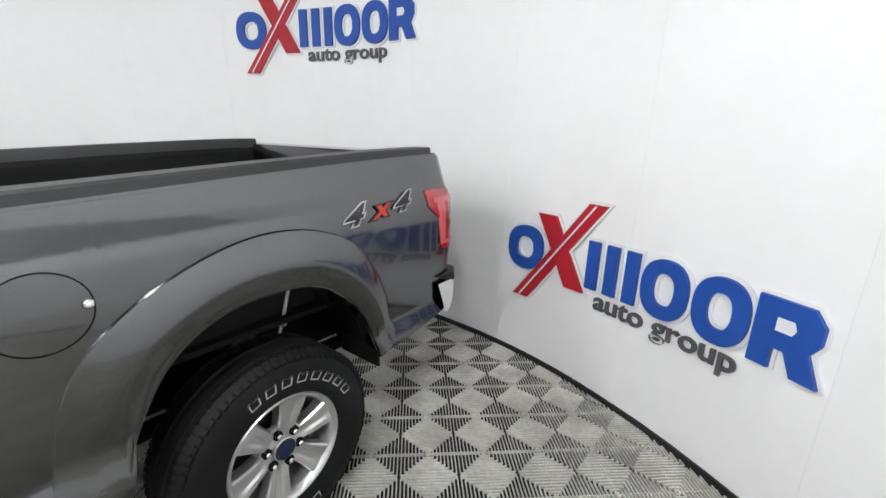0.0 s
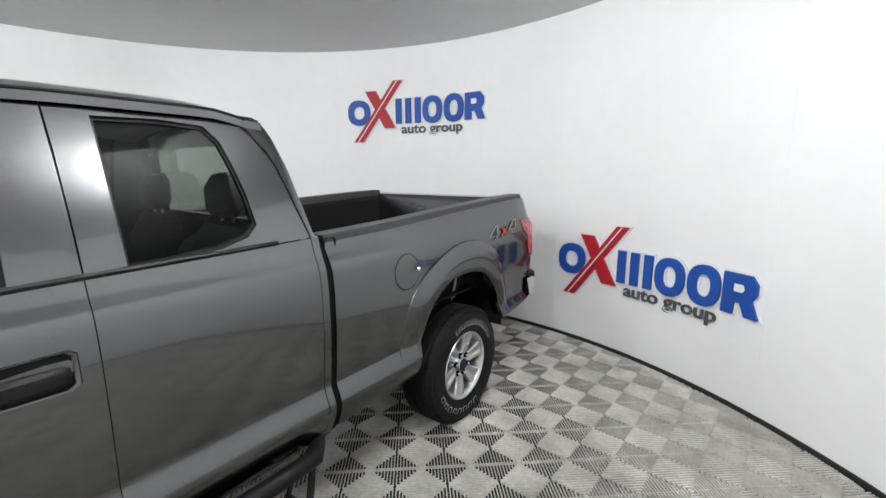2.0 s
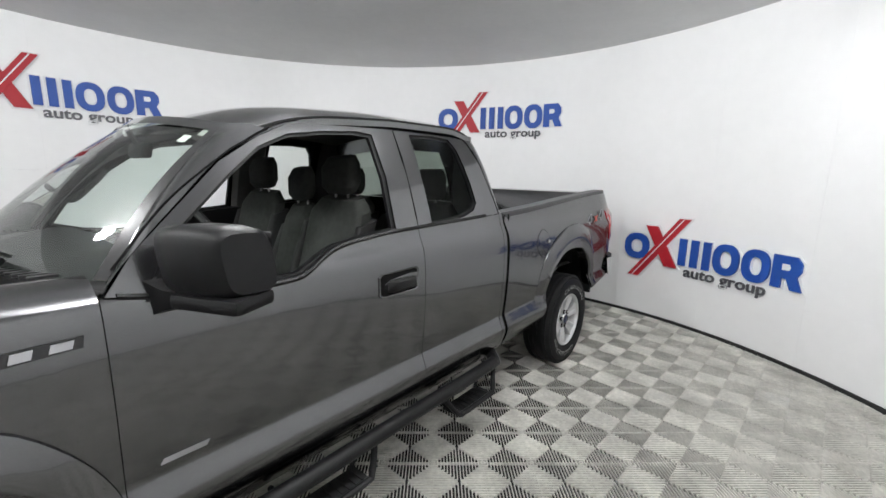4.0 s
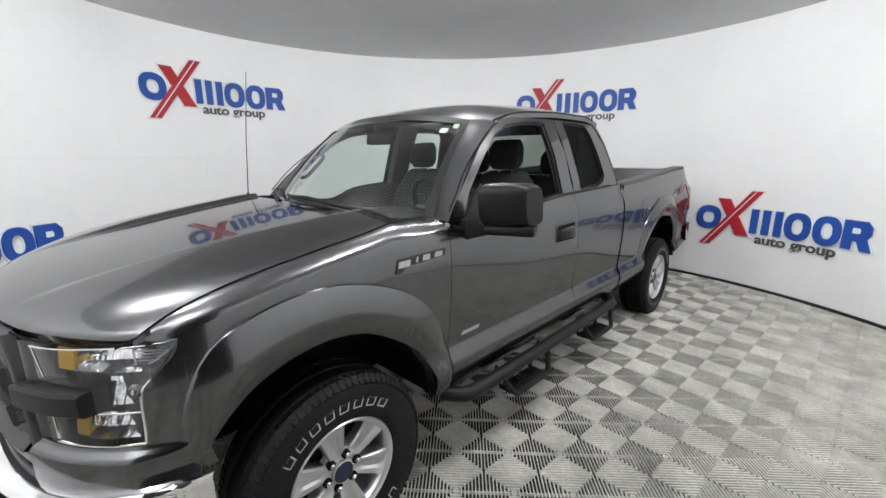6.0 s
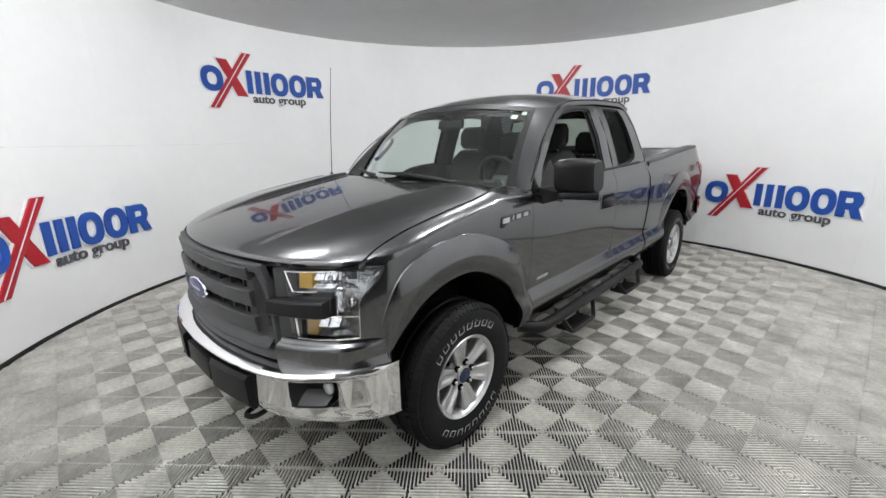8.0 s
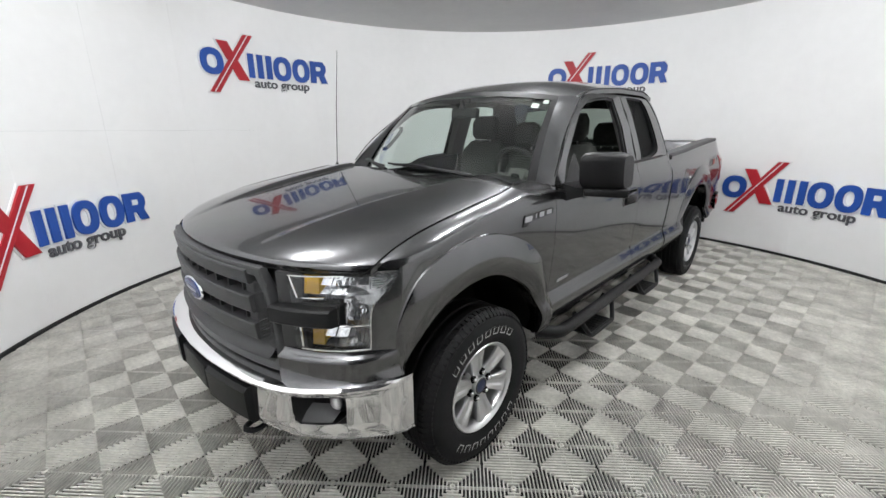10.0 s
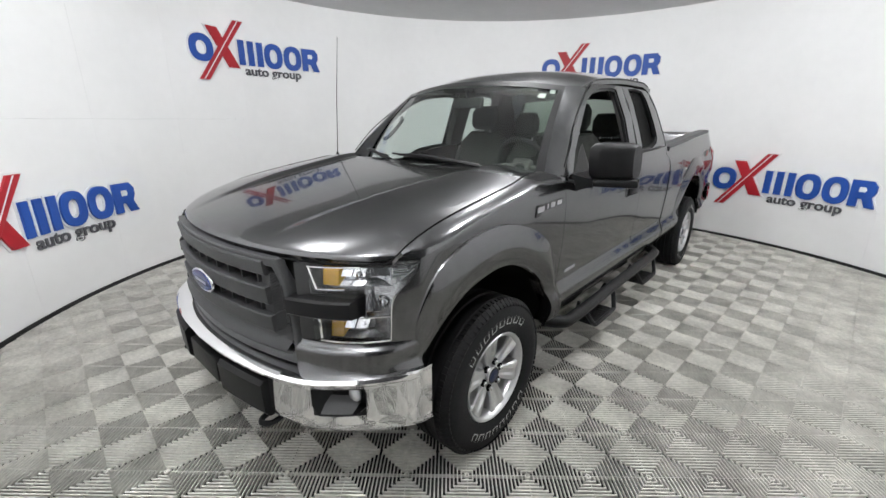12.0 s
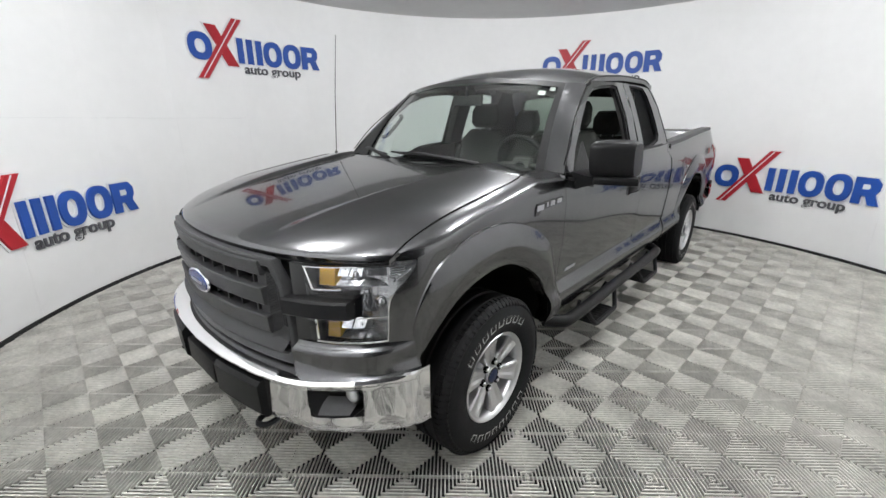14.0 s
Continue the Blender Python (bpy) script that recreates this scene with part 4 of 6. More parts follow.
bx = [float(x) for x in BUMPER[:, 0]]
TOP = [(0.10, 0.664), (0.045, 0.666), (0.014, 0.661), (0.0, 0.650), (0.002, 0.640), (0.012, 0.632)]
bumper = bumper_section("front_bumper", signed(bx), TOP, CHROME, "bright chrome front bumper")
for s in (1, -1):
    low = [(0.012, 0.632), (0.016, 0.615), (0.016, 0.50), (0.020, 0.436), (0.028, 0.422), (0.09, 0.414)]
    inner = [x for x in bx if 0.50 <= x <= 0.695]
    bumper_section("bumper_wing", [s * x for x in inner], low, CHROME, "chrome lower bumper end", bumper)
    mid = [x for x in bx if 0.685 <= x <= 0.845]
    bumper_section("bumper_wing", [s * x for x in mid], [(0.012, 0.632), (0.016, 0.622)], CHROME, "", bumper)
    bumper_section("bumper_wing", [s * x for x in mid], [(0.016, 0.505), (0.0175, 0.46), (0.020, 0.436), (0.028, 0.422), (0.09, 0.414)], CHROME, "", bumper)
    bumper_section("bumper_wing", [s * x for x in bx if x >= 0.835], low, CHROME, "", bumper)
    # fog lamp pocket
    bm = bmesh.new()
    x0, x1 = 0.690, 0.842
    front = [(x0, 0.622), ((x0 + x1) / 2, 0.623), (x1 - 0.012, 0.622), (x1, 0.608), (x1, 0.545), (x1 - 0.03, 0.505), ((x0 + x1) / 2, 0.504), (x0 + 0.02, 0.505), (x0, 0.55)]
    skin(bm, [[(s * x, bumper_y(x) + 0.012, z) for x, z in front], [(s * (x * 0.9 + 0.078), bumper_y(x) + 0.10, 0.55 + (z - 0.55) * 0.75) for x, z in front], [(s * 0.775, -0.66, 0.55)] * len(front)], closed=True)
    fog = part("fog_pocket", bm, PLASTIC, bumper, "black fog lamp pocket")
    bm = bmesh.new()
    bmesh.ops.create_uvsphere(bm, u_segments=18, v_segments=10, radius=0.034, matrix=Matrix.Translation((s * 0.782, bumper_y(0.782) + 0.070, 0.578)) @ Matrix.Diagonal((1, 0.6, 1, 1)))
    part("fog_lamp", bm, WHITE_LENS, bumper, "round clear fog lamp")
    bm = bmesh.new()
    skin(bm, [[(s * x, bumper_y(x) + d, z) for x in np.linspace(0.70, 0.80, 5)] for d, z in ((0.02, 0.510), (0.085, 0.562))])
    part("pocket_ramp", bm, GREYPLASTIC, bumper)
bumper_section("centre_valance", [x for x in np.linspace(-0.51, 0.51, 31)], [(0.012, 0.632), (0.03, 0.620), (0.05, 0.605), (0.05, 0.44), (0.06, 0.42), (0.12, 0.41)], PLASTIC, "black lower bumper centre", bumper)
bumper_section("chin_strip", [x for x in np.linspace(-0.53, 0.53, 31)], [(0.05, 0.438), (0.03, 0.430), (0.028, 0.420), (0.06, 0.412)], STEEL, "bright lower lip", bumper)
for x0, x1 in ((0.20, 0.495), (-0.495, -0.20)):
    bm = bmesh.new()
    xs = np.linspace(x0, x1, 12)
    vs = skin(bm, [[(x, bumper_y(x) + d, z) for d, z in ((0.06, 0.618), (0.004, 0.612), (-0.012, 0.595), (-0.008, 0.47), (0.01, 0.445), (0.06, 0.440))] for x in xs])
    bm.faces.new(vs[0])
    bm.faces.new(vs[-1][::-1])
    part("bumper_pad", bm, PLASTIC, bumper, "black moulded pad", sharp=12)
bm = bmesh.new()
skin(bm, [[(x, bumper_y(x) + 0.20, 0.44 - 0.11 * k) for k in (0.0, 0.3, 0.7, 1.0)] for x in np.linspace(-0.80, 0.80, 33)], rim=(0, 0.015, 0))
part("air_dam", bm, PLASTIC, bumper, "black plastic air dam under the bumper")
part("plate_bracket", boxed(-0.155, bumper_y(0) + 0.005, 0.47, 0.155, bumper_y(0) + 0.06, 0.585, 0.01), PLASTIC, bumper, "empty black plate bracket")
for s in (1, -1):
    bm = bmesh.new()
    tube(bm, [(s * 0.40, -0.78, 0.40), (s * 0.415, -0.88, 0.398), (s * 0.44, -0.915, 0.395), (s * 0.47, -0.89, 0.392), (s * 0.465, -0.84, 0.392), (s * 0.44, -0.80, 0.396)], 0.012, 8, n=24)
    part("tow_hook", bm, PLASTIC, truck, "black steel tow hook")

# bed, tailgate, rear bumper
for s in (1, -1):
    rows = [[(s * (half_width(y, rail(y)) + d), y, rail(y) + h) for d, h in ((0.004, -0.045), (0.006, -0.018), (0.003, -0.014), (0.002, 0.018), (-0.006, 0.026), (-0.10, 0.026), (-0.108, 0.006), (-0.108, -0.05))] for y in np.linspace(2.668, 4.64, 30)]
    bm = bmesh.new()
    skin(bm, rows)
    part("rail_cap", bm, GREYPLASTIC, truck, "black plastic bed rail cap", sharp=30)
    bm = bmesh.new()
    skin(bm, [[(s * (half_width(y, rail(y)) - d), y, z) for d, z in ((0.105, rail(y) - 0.03), (0.13, rail(y) - 0.06), (0.14, 0.82))] for y in np.linspace(2.67, 4.64, 24)])
    part("bed_inner_side", bm, LINER, truck, "black textured bed lining")
    bm = bmesh.new()
    a = spline([(3.36, 0.82), (3.40, 1.0), (3.5, 1.06), (3.87, 1.06), (3.97, 1.0), (4.01, 0.82)], 20)
    skin(bm, [[(s * x, y, z) for x in (0.85, 0.56)] for y, z in a])
    bm.faces.new([bm.verts.new((s * 0.56, y, z)) for y, z in a])
    part("wheel_tub", bm, LINER, truck)
bm = bmesh.new()
skin(bm, [[(-0.84 + 0.07 * k + dx, y, 0.82 + h) for y in (2.69, 4.63)] for k in range(24) for dx, h in ((0, 0), (0.012, 0.015), (0.045, 0.015), (0.057, 0))])
part("bed_floor", bm, LINER, truck, "black ribbed cargo bed floor")
bm = bmesh.new()
skin(bm, [[(x, 2.69 + (0.0 if k % 2 else 0.015), z) for z in (0.82, 1.0, 1.31)] for k, x in enumerate(np.linspace(-0.84, 0.84, 25))])
skin(bm, [[(x, y, z) for x in (-0.92, 0.92)] for y, z in ((2.668, 1.25), (2.668, 1.350), (2.68, 1.363), (2.72, 1.363), (2.73, 1.345), (2.71, 1.28))])
part("bed_front_wall", bm, LINER, truck)
bm = bmesh.new()
rows = []
for x in np.linspace(-0.80, 0.80, 25):
    c = 0.02 * (1 - (x / 0.8) ** 2)
    rows.append([(x, 4.60, 0.80), (x, 4.60, 1.40), (x, 4.62, 1.445), (x, 4.67 + c, 1.455), (x, 4.74 + c, 1.44), (x, 4.765 + c, 1.41), (x, 4.762 + c, 1.0), (x, 4.75 + c, 0.72)])
vs = skin(bm, rows)
bm.faces.new(vs[0])
bm.faces.new(vs[-1][::-1])
part("tailgate", bm, PAINT, truck, "closed dark grey tailgate", sharp=40)
for s in (1, -1):
    rows = [[(s * (half_width(4.745, z) * (1 - w) + 0.80 * w), 4.745 + 0.022 * math.sin(w * math.pi / 2), z) for w in (0, 0.3, 0.6, 1.0)] for z in np.linspace(0.66, 1.37, 12)]
    bm = bmesh.new()
    skin(bm, rows)
    part("bed_rear_post", bm, PAINT, truck)
    tail_low = poly([(4.505, 1.215), (4.53, 1.195), (4.585, 1.15), (4.60, 1.12), (4.612, 0.99), (4.742, 0.975)])
    ys = [4.505, 4.52, 4.535, 4.55, 4.57, 4.585, 4.595, 4.60, 4.606, 4.612, 4.63, 4.66, 4.69, 4.715, 4.735, 4.748]
    bm = side_panel(s, ys, tail_low, lambda y: 1.285 - 0.03 * max(0, y - 4.70) / 0.05, rows=14, out=0.006, fold=0.03)
    skin(bm, [[(s * (half_width(4.748, z) * (1 - w) + 0.81 * w + 0.006 * (1 - w)), 4.748 + 0.022 * math.sin(w * math.pi / 2), z) for w in (0, 0.4, 0.8)] for z in np.linspace(0.975, 1.255, 8)])
    tl = part("tail_lamp", bm, RED_LENS, truck, "red tail lamp with a paler C-shaped band")
    bm = side_panel(s, [4.55, 4.575, 4.60, 4.61, 4.62, 4.64], lambda y: 1.225 if y < 4.60 else 1.01, lambda y: 1.25 if y < 4.63 else 1.25, rows=8, out=0.0095, fold=0.004)
    skin(bm, [[(s * (half_width(y, z) + 0.0095), y, z) for z in np.linspace(1.225, 1.25, 4)] for y in np.linspace(4.64, 4.735, 6)])
    skin(bm, [[(s * (half_width(y, z) + 0.0095), y, z) for z in np.linspace(1.01, 1.03, 4)] for y in np.linspace(4.64, 4.735, 6)])
    part("tail_lamp_band", bm, PINK_LENS, tl, "pale red light band")
bm = bmesh.new()
rows = []
for x in np.linspace(-0.95, 0.95, 41):
    y = 4.845 - 0.05 * (abs(x) / 0.95) ** 4
    if abs(x) > 0.90:
        y -= 1.6 * (abs(x) - 0.90)
    x *= 1.03
    rows.append([(x, y - 0.13, 0.80), (x, y - 0.02, 0.80), (x, y, 0.785), (x, y + 0.004, 0.70), (x, y - 0.02, 0.635), (x, y - 0.06, 0.62)])
vs = skin(bm, rows)
bm.faces.new(vs[0])
bm.faces.new(vs[-1][::-1])
rb = part("rear_bumper", bm, CHROME, truck, "chrome rear step bumper")
bm = bmesh.new()
rows = []
for x in np.linspace(-0.945, 0.945, 31):
    y = 4.85 - 0.05 * (abs(x) / 0.95) ** 4 - (1.6 * (abs(x) - 0.90) if abs(x) > 0.90 else 0)
    x *= 1.03
    rows.append([(x, y - 0.15, 0.835), (x, y - 0.01, 0.835), (x, y + 0.004, 0.825), (x, y + 0.004, 0.79), (x, y - 0.02, 0.785)])
vs = skin(bm, rows)
bm.faces.new(vs[0])
bm.faces.new(vs[-1][::-1])
part("bumper_step", bm, PLASTIC, rb, "black bumper top pad", sharp=30)

# underside
for s in (1, -1):
    part("frame_rail", boxed(s * 0.42 - 0.04, -0.60, 0.45, s * 0.42 + 0.04, 4.70, 0.60, 0.01), UNDER, truck, "black chassis rail")
    bm = bmesh.new()
    tube(bm, [(s * 0.62, 3.60, 0.42), (s * 0.70, 3.80, 0.95)], 0.025, 10)
    tube(bm, [(s * 0.645, 3.665, 0.58), (s * 0.70, 3.80, 0.95)], 0.036, 12)
    part("shock_absorber", bm, STEEL, truck, "grey steel damper")
    bm = bmesh.new()
    tube(bm, [(s * 0.78, 3.86, 0.93), (s * 0.77, 3.83, 0.80), (s * 0.76, 3.80, 0.70)], 0.008, 8)
    bmesh.ops.create_uvsphere(bm, u_segments=10, v_segments=8, radius=0.022, matrix=Matrix.Translation((s * 0.77, 3.83, 0.80)))
    part("level_link", bm, WHITE_LENS, truck, "bright link rod in the wheel arch")
    part("spring_leaf", boxed(s * 0.60 - 0.035, 3.05, 0.47, s * 0.60 + 0.035, 4.35, 0.51, 0.01), UNDER, truck)
bm = bmesh.new()
tube(bm, [(-0.80, 3.683, 0.396), (0.80, 3.683, 0.396)], 0.05, 14)
bmesh.ops.create_uvsphere(bm, u_segments=16, v_segments=10, radius=0.14, matrix=Matrix.Translation((0, 3.683, 0.40)))
part("rear_axle", bm, UNDER, truck, "black rear axle")
bm = bmesh.new()
tube(bm, [(-0.80, 0, 0.396), (0.80, 0, 0.396)], 0.05, 14)
part("front_axle", bm, UNDER, truck, "black front axle")
part("engine_block", boxed(-0.38, -0.70, 0.36, 0.38, 0.55, 0.95, 0.05), UNDER, truck, "dark engine bay underside")
part("fuel_tank", boxed(0.0, 1.6, 0.36, 0.38, 2.9, 0.58, 0.05), UNDER, truck)
part("spare_wheel", revolve(bmesh.new(), [(0.0, 0.001), (0.0, 0.33), (0.05, 0.37), (0.18, 0.37), (0.22, 0.33), (0.22, 0.001)], 28), TYRE, truck).matrix_basis = pose(0, 4.25, 0.42, 0, -90, 0)

# cab back wall with its window, headliner, cabin
CB_OUT = [(-0.86, 1.33), (0.0, 1.33), (0.86, 1.33), (0.83, 1.50), (0.80, 1.66), (0.70, 1.86), (0.35, 1.925), (0.0, 1.935), (-0.35, 1.925), (-0.70, 1.86), (-0.80, 1.66), (-0.83, 1.50)]
CB_IN = [(-0.56, 1.43), (0.0, 1.43), (0.56, 1.43), (0.555, 1.52), (0.53, 1.65), (0.49, 1.755), (0.28, 1.772), (0.0, 1.776), (-0.28, 1.772), (-0.49, 1.755), (-0.53, 1.65), (-0.555, 1.52)]


def back_y(z):
    return 2.625 - 0.17 * max(0.0, z - 1.33)


bm = bmesh.new()
co, ci = dense_loop(CB_OUT, 4), dense_loop(CB_IN, 4)
skin(bm, [[(x, back_y(z) - 0.03 * (abs(x) / 0.86) ** 6, z) for x, z in co], [(x, back_y(z), z) for x, z in ci], [(x, back_y(z) - 0.05, z) for x, z in ci], [(x, back_y(z) - 0.05, z) for x, z in co]], closed=True)
cab_back = part("cab_back", bm, PAINT, truck)
bm = bmesh.new()
bm.faces.new([bm.verts.new((x, back_y(z) - 0.01, z)) for x, z in CB_IN])
g = part("back_window", bm, PRIVACY, cab_back, "dark tinted rear window", smooth=False)
part("cab_back_lower", boxed(-0.90, 2.57, 0.46, 0.90, 2.62, 1.335, 0.01), PAINT, truck)
bm = bmesh.new()
skin(bm, [[(x, y, roof_z(x, y) - 0.045) for x in np.linspace(-0.66, 0.66, 15)] for y in np.linspace(1.02, 2.52, 12)])
part("headliner", bm, HEADLINER, truck, "grey cloth headliner")
part("cab_floor", boxed(-0.90, 0.54, 0.46, 0.90, 2.58, 0.60, 0.01), TRIMDARK, truck, "dark cabin floor")
part("firewall", boxed(-0.90, 0.525, 0.50, 0.90, 0.57, 1.20, 0.01), TRIMDARK, truck)
# dashboard
bm = bmesh.new()
rows = []
for x in np.linspace(-0.84, 0.84, 25):
    hood = 0.035 * math.exp(-((x - 0.40) / 0.2) ** 2)
    lean = 0.20 * (abs(x) / 0.84) ** 2
    rows.append([(x, 0.36 + lean, 1.255), (x, 0.62 + lean * 0.5, 1.285 + hood * 0.3), (x, 0.82, 1.275 + hood), (x, 0.90, 1.225 + hood * 0.5), (x, 0.90, 1.02), (x, 0.84, 0.90), (x, 0.78, 0.80)])
skin(bm, rows)
dash = part("dashboard", bm, TRIMDARK, truck, "black dashboard")
part("centre_stack", boxed(-0.16, 0.84, 0.78, 0.14, 0.915, 1.19, 0.015), TRIMGREY, dash)
bm = bmesh.new()
ring = [(0.40 + 0.19 * math.cos(a), 1.09 - 0.085 * math.sin(a), 1.278 + 0.187 * math.sin(a)) for a in [2 * math.pi * k / 40 for k in range(41)]]
tube(bm, ring, 0.016, 10, cap=False)
steer = part("steering_wheel", bm, TRIMDARK, truck, "black steering wheel")
bm = bmesh.new()
box(bm, -0.07, -0.03, -0.06, 0.07, 0.03, 0.06, 0.02, pose(0.40, 1.07, 1.27, -24, 0, 0))
for a in (0, 180, 270):
    tube(bm, [(0.40, 1.07, 1.27), (0.40 + 0.185 * math.cos(radians(a)), 1.09 - 0.083 * math.sin(radians(a)), 1.278 + 0.182 * math.sin(radians(a)))], 0.014, 8)
part("wheel_hub", bm, TRIMGREY, steer, "grey steering wheel centre")
bm = bmesh.new()
tube(bm, [(0.40, 1.055, 1.26), (0.40, 0.80, 1.13)], 0.045, 12)
part("steering_column", bm, TRIMDARK, steer)


def pad(bm, sections):
    """An upholstered block lofted through (centre, half width, half depth, axis of depth) sections."""
    rows = []
    for (cx, cy, cz), hw, hd, tilt in sections:
        row = []
        for k in range(20):
            a = 2 * math.pi * k / 20
            u, v = math.copysign(abs(math.cos(a)) ** 0.5, math.cos(a)), math.copysign(abs(math.sin(a)) ** 0.6, math.sin(a))
            row.append((cx + u * hw, cy + v * hd * math.cos(tilt), cz + v * hd * math.sin(tilt)))
        rows.append(row)
    vs = skin(bm, rows, closed=True)
    bm.faces.new(vs[0])
    bm.faces.new(vs[-1][::-1])
    return bm


def seat(cx, y, w, name, head=True, top=1.48, z0=0.72, headw=0.135):
    """A front or rear seat whose backrest starts at y."""
    t = 0.3
    lean = 0.28 * (top - z0 - 0.1)
    back = part(name, pad(bmesh.new(), [((cx, y, z0 + 0.06), w * 0.9, 0.06, t), ((cx, y + lean * 0.2, z0 + 0.2), w, 0.085, t), ((cx, y + lean * 0.6, z0 + 0.42), w, 0.08, t), ((cx, y + lean * 0.9, top - 0.07), w * 0.86, 0.065, t), ((cx, y + lean, top), w * 0.62, 0.04, t)]), CLOTH, truck, "dark grey cloth seat with headrest")
    part("seat_cushion", pad(bmesh.new(), [((cx, y - 0.50, z0 - 0.03), w * 0.85, 0.05, 1.45), ((cx, y - 0.46, z0), w, 0.085, 1.45), ((cx, y - 0.2, z0 - 0.01), w, 0.085, 1.5), ((cx, y + 0.02, z0 - 0.03), w, 0.07, 1.5)]), CLOTH, back)
    part("seat_base", boxed(cx - w * 0.8, y - 0.42, 0.59, cx + w * 0.8, y, z0 - 0.07, 0.02), TRIMDARK, back)
    for s in (-1, 1):
        part("bolster", pad(bmesh.new(), [((cx + s * w * 0.93, y - 0.03, z0 + 0.10), 0.03, 0.075, t), ((cx + s * w * 0.95, y + lean * 0.4 - 0.02, z0 + 0.3), 0.036, 0.08, t), ((cx + s * w * 0.88, y + lean * 0.85, top - 0.12), 0.026, 0.06, t)]), CLOTHSIDE, back)
    if head:
        part("headrest", pad(bmesh.new(), [((cx, y + lean, top + 0.03), headw * 0.8, 0.035, t), ((cx, y + lean - 0.005, top + 0.07), headw, 0.055, t), ((cx, y + lean - 0.005, top + 0.17), headw, 0.055, t), ((cx, y + lean + 0.005, top + 0.22), headw * 0.8, 0.03, t)]), CLOTH, back)
        for s in (-1, 1):
            bm = bmesh.new()
            tube(bm, [(cx + s * 0.055, y + lean, top - 0.02), (cx + s * 0.055, y + lean, top + 0.06)], 0.007, 8)
            part("headrest_post", bm, STEEL, back)


seat(0.43, 1.58, 0.27, "front_seat")
seat(-0.43, 1.58, 0.27, "front_seat")
seat(0.0, 1.62, 0.135, "centre_seat", top=1.42, headw=0.10)
for cx in (0.42, -0.42):
    seat(cx, 2.33, 0.30, "rear_seat", top=1.42, headw=0.13)
seat(0.0, 2.38, 0.13, "rear_seat", head=False, top=1.30)
for s in (1, -1):
    # door cards, armrests, inner pillars
    bm = bmesh.new()
    ys = np.linspace(0.62, 1.83, 24)
    skin(bm, [[(s * (half_width(y, z) - 0.075 + 0.02 * math.sin(z * 9)), y, z) for z in np.linspace(0.56, belt(y) - 0.004, 12)] + [(s * (half_width(y, belt(y)) - 0.012), y, belt(y) + 0.002)] for y in ys])
    card = part("door_card", bm, TRIMDARK, truck, "dark inner door lining")
    part("armrest", boxed(s * 0.885 - 0.045, 1.05, 0.97, s * 0.885 + 0.01, 1.62, 1.03, 0.02), TRIMGREY, card)
    bm = bmesh.new()
    skin(bm, [[(s * (half_width(y, 1.15) - 0.088), y, z) for z in np.linspace(1.09, belt(y) - 0.02, 4)] for y in np.linspace(0.80, 1.75, 14)])
    part("card_insert", bm, TRIMGREY, card)
    bm = bmesh.new()
    skin(bm, [[(s * (half_width(y, z) - 0.07), y, z) for z in np.linspace(0.56, belt(y), 8)] + [(s * (half_width(y, belt(y)) - 0.012), y, belt(y) + 0.002)] for y in np.linspace(1.865, 2.58, 10)])
    part("rear_door_card", bm, TRIMDARK, truck)
    bm = bmesh.new()
    skin(bm, [[(s * (half_width(1.8, z) - d), y, z) for y, d in ((1.725, 0.03), (1.75, 0.075), (1.92, 0.075), (1.95, 0.03))] for z in np.linspace(1.35, 1.84, 8)])
    part("pillar_trim", bm, TRIMGREY, truck)
    bm = bmesh.new()
    skin(bm, [[(s * (half_width(2.45, z) - 0.05), 2.40, z), (s * (half_width(2.45, z) - 0.11), 2.46, z), (s * 0.60, 2.52, z)] for z in np.linspace(1.30, 1.84, 8)])
    part("quarter_trim", bm, TRIMDARK, truck, "dark inner corner lining")
    bm = bmesh.new()
    tube(bm, [(s * (half_width(y, z) - 0.06), y, z) for y, z in ((1.86, 1.70), (1.84, 1.45), (1.82, 1.1))], 0.008, 6)
    part("seat_belt", bm, TRIMGREY, truck, "grey seat belt webbing")
    rows = []
    outer = spline([(0.66, 1.345), (0.80, 1.51), (0.98, 1.68), (1.16, 1.765)], 12)
    for k, (y, z) in enumerate(outer):
        a = screen_point(s * 0.985, k / 11 * 0.97) + Vector((-s * 0.012, 0.02, -0.01))
        rows.append([a, (s * (half_width(y, z) - 0.06), y + 0.03, z - 0.02)])
    bm = bmesh.new()
    skin(bm, rows)
    part("screen_pillar_trim", bm, TRIMGREY, truck)
    bm = bmesh.new()
    tube(bm, [(s * 0.755, 0.80, 1.44), (s * 0.73, 0.83, 1.445), (s * 0.70, 0.90, 1.52), (s * 0.685, 0.955, 1.585), (s * 0.705, 0.96, 1.605)], 0.014, 8, n=20)
    part("grab_handle", bm, TRIMDARK, truck, "dark pillar grab handle")
bm = bmesh.new()
box(bm, -0.12, -0.02, -0.035, 0.12, 0.02, 0.035, 0.015, pose(0, 0.97, 1.70, -10, 0, 0))
tube(bm, [(0, 0.96, 1.73), (0, 0.93, 1.79)], 0.012, 8)
part("rear_view_mirror", bm, TRIMDARK, truck, "black inside mirror")
for s in (1, -1):
    bm = bmesh.new()
    box(bm, -0.17, -0.09, -0.008, 0.17, 0.09, 0.008, 0.006, pose(s * 0.36, 1.08, 1.79, 14, 0, 0))
    part("sun_visor", bm, HEADLINER, truck)
bm = bmesh.new()
bm.faces.new([bm.verts.new(p) for p in frame_points(GLASS_FRONT, -1, -0.022)])
g = part("front_side_glass", bm, CLEARGLASS, truck, "clear passenger window glass", smooth=False)
g.visible_shadow = False
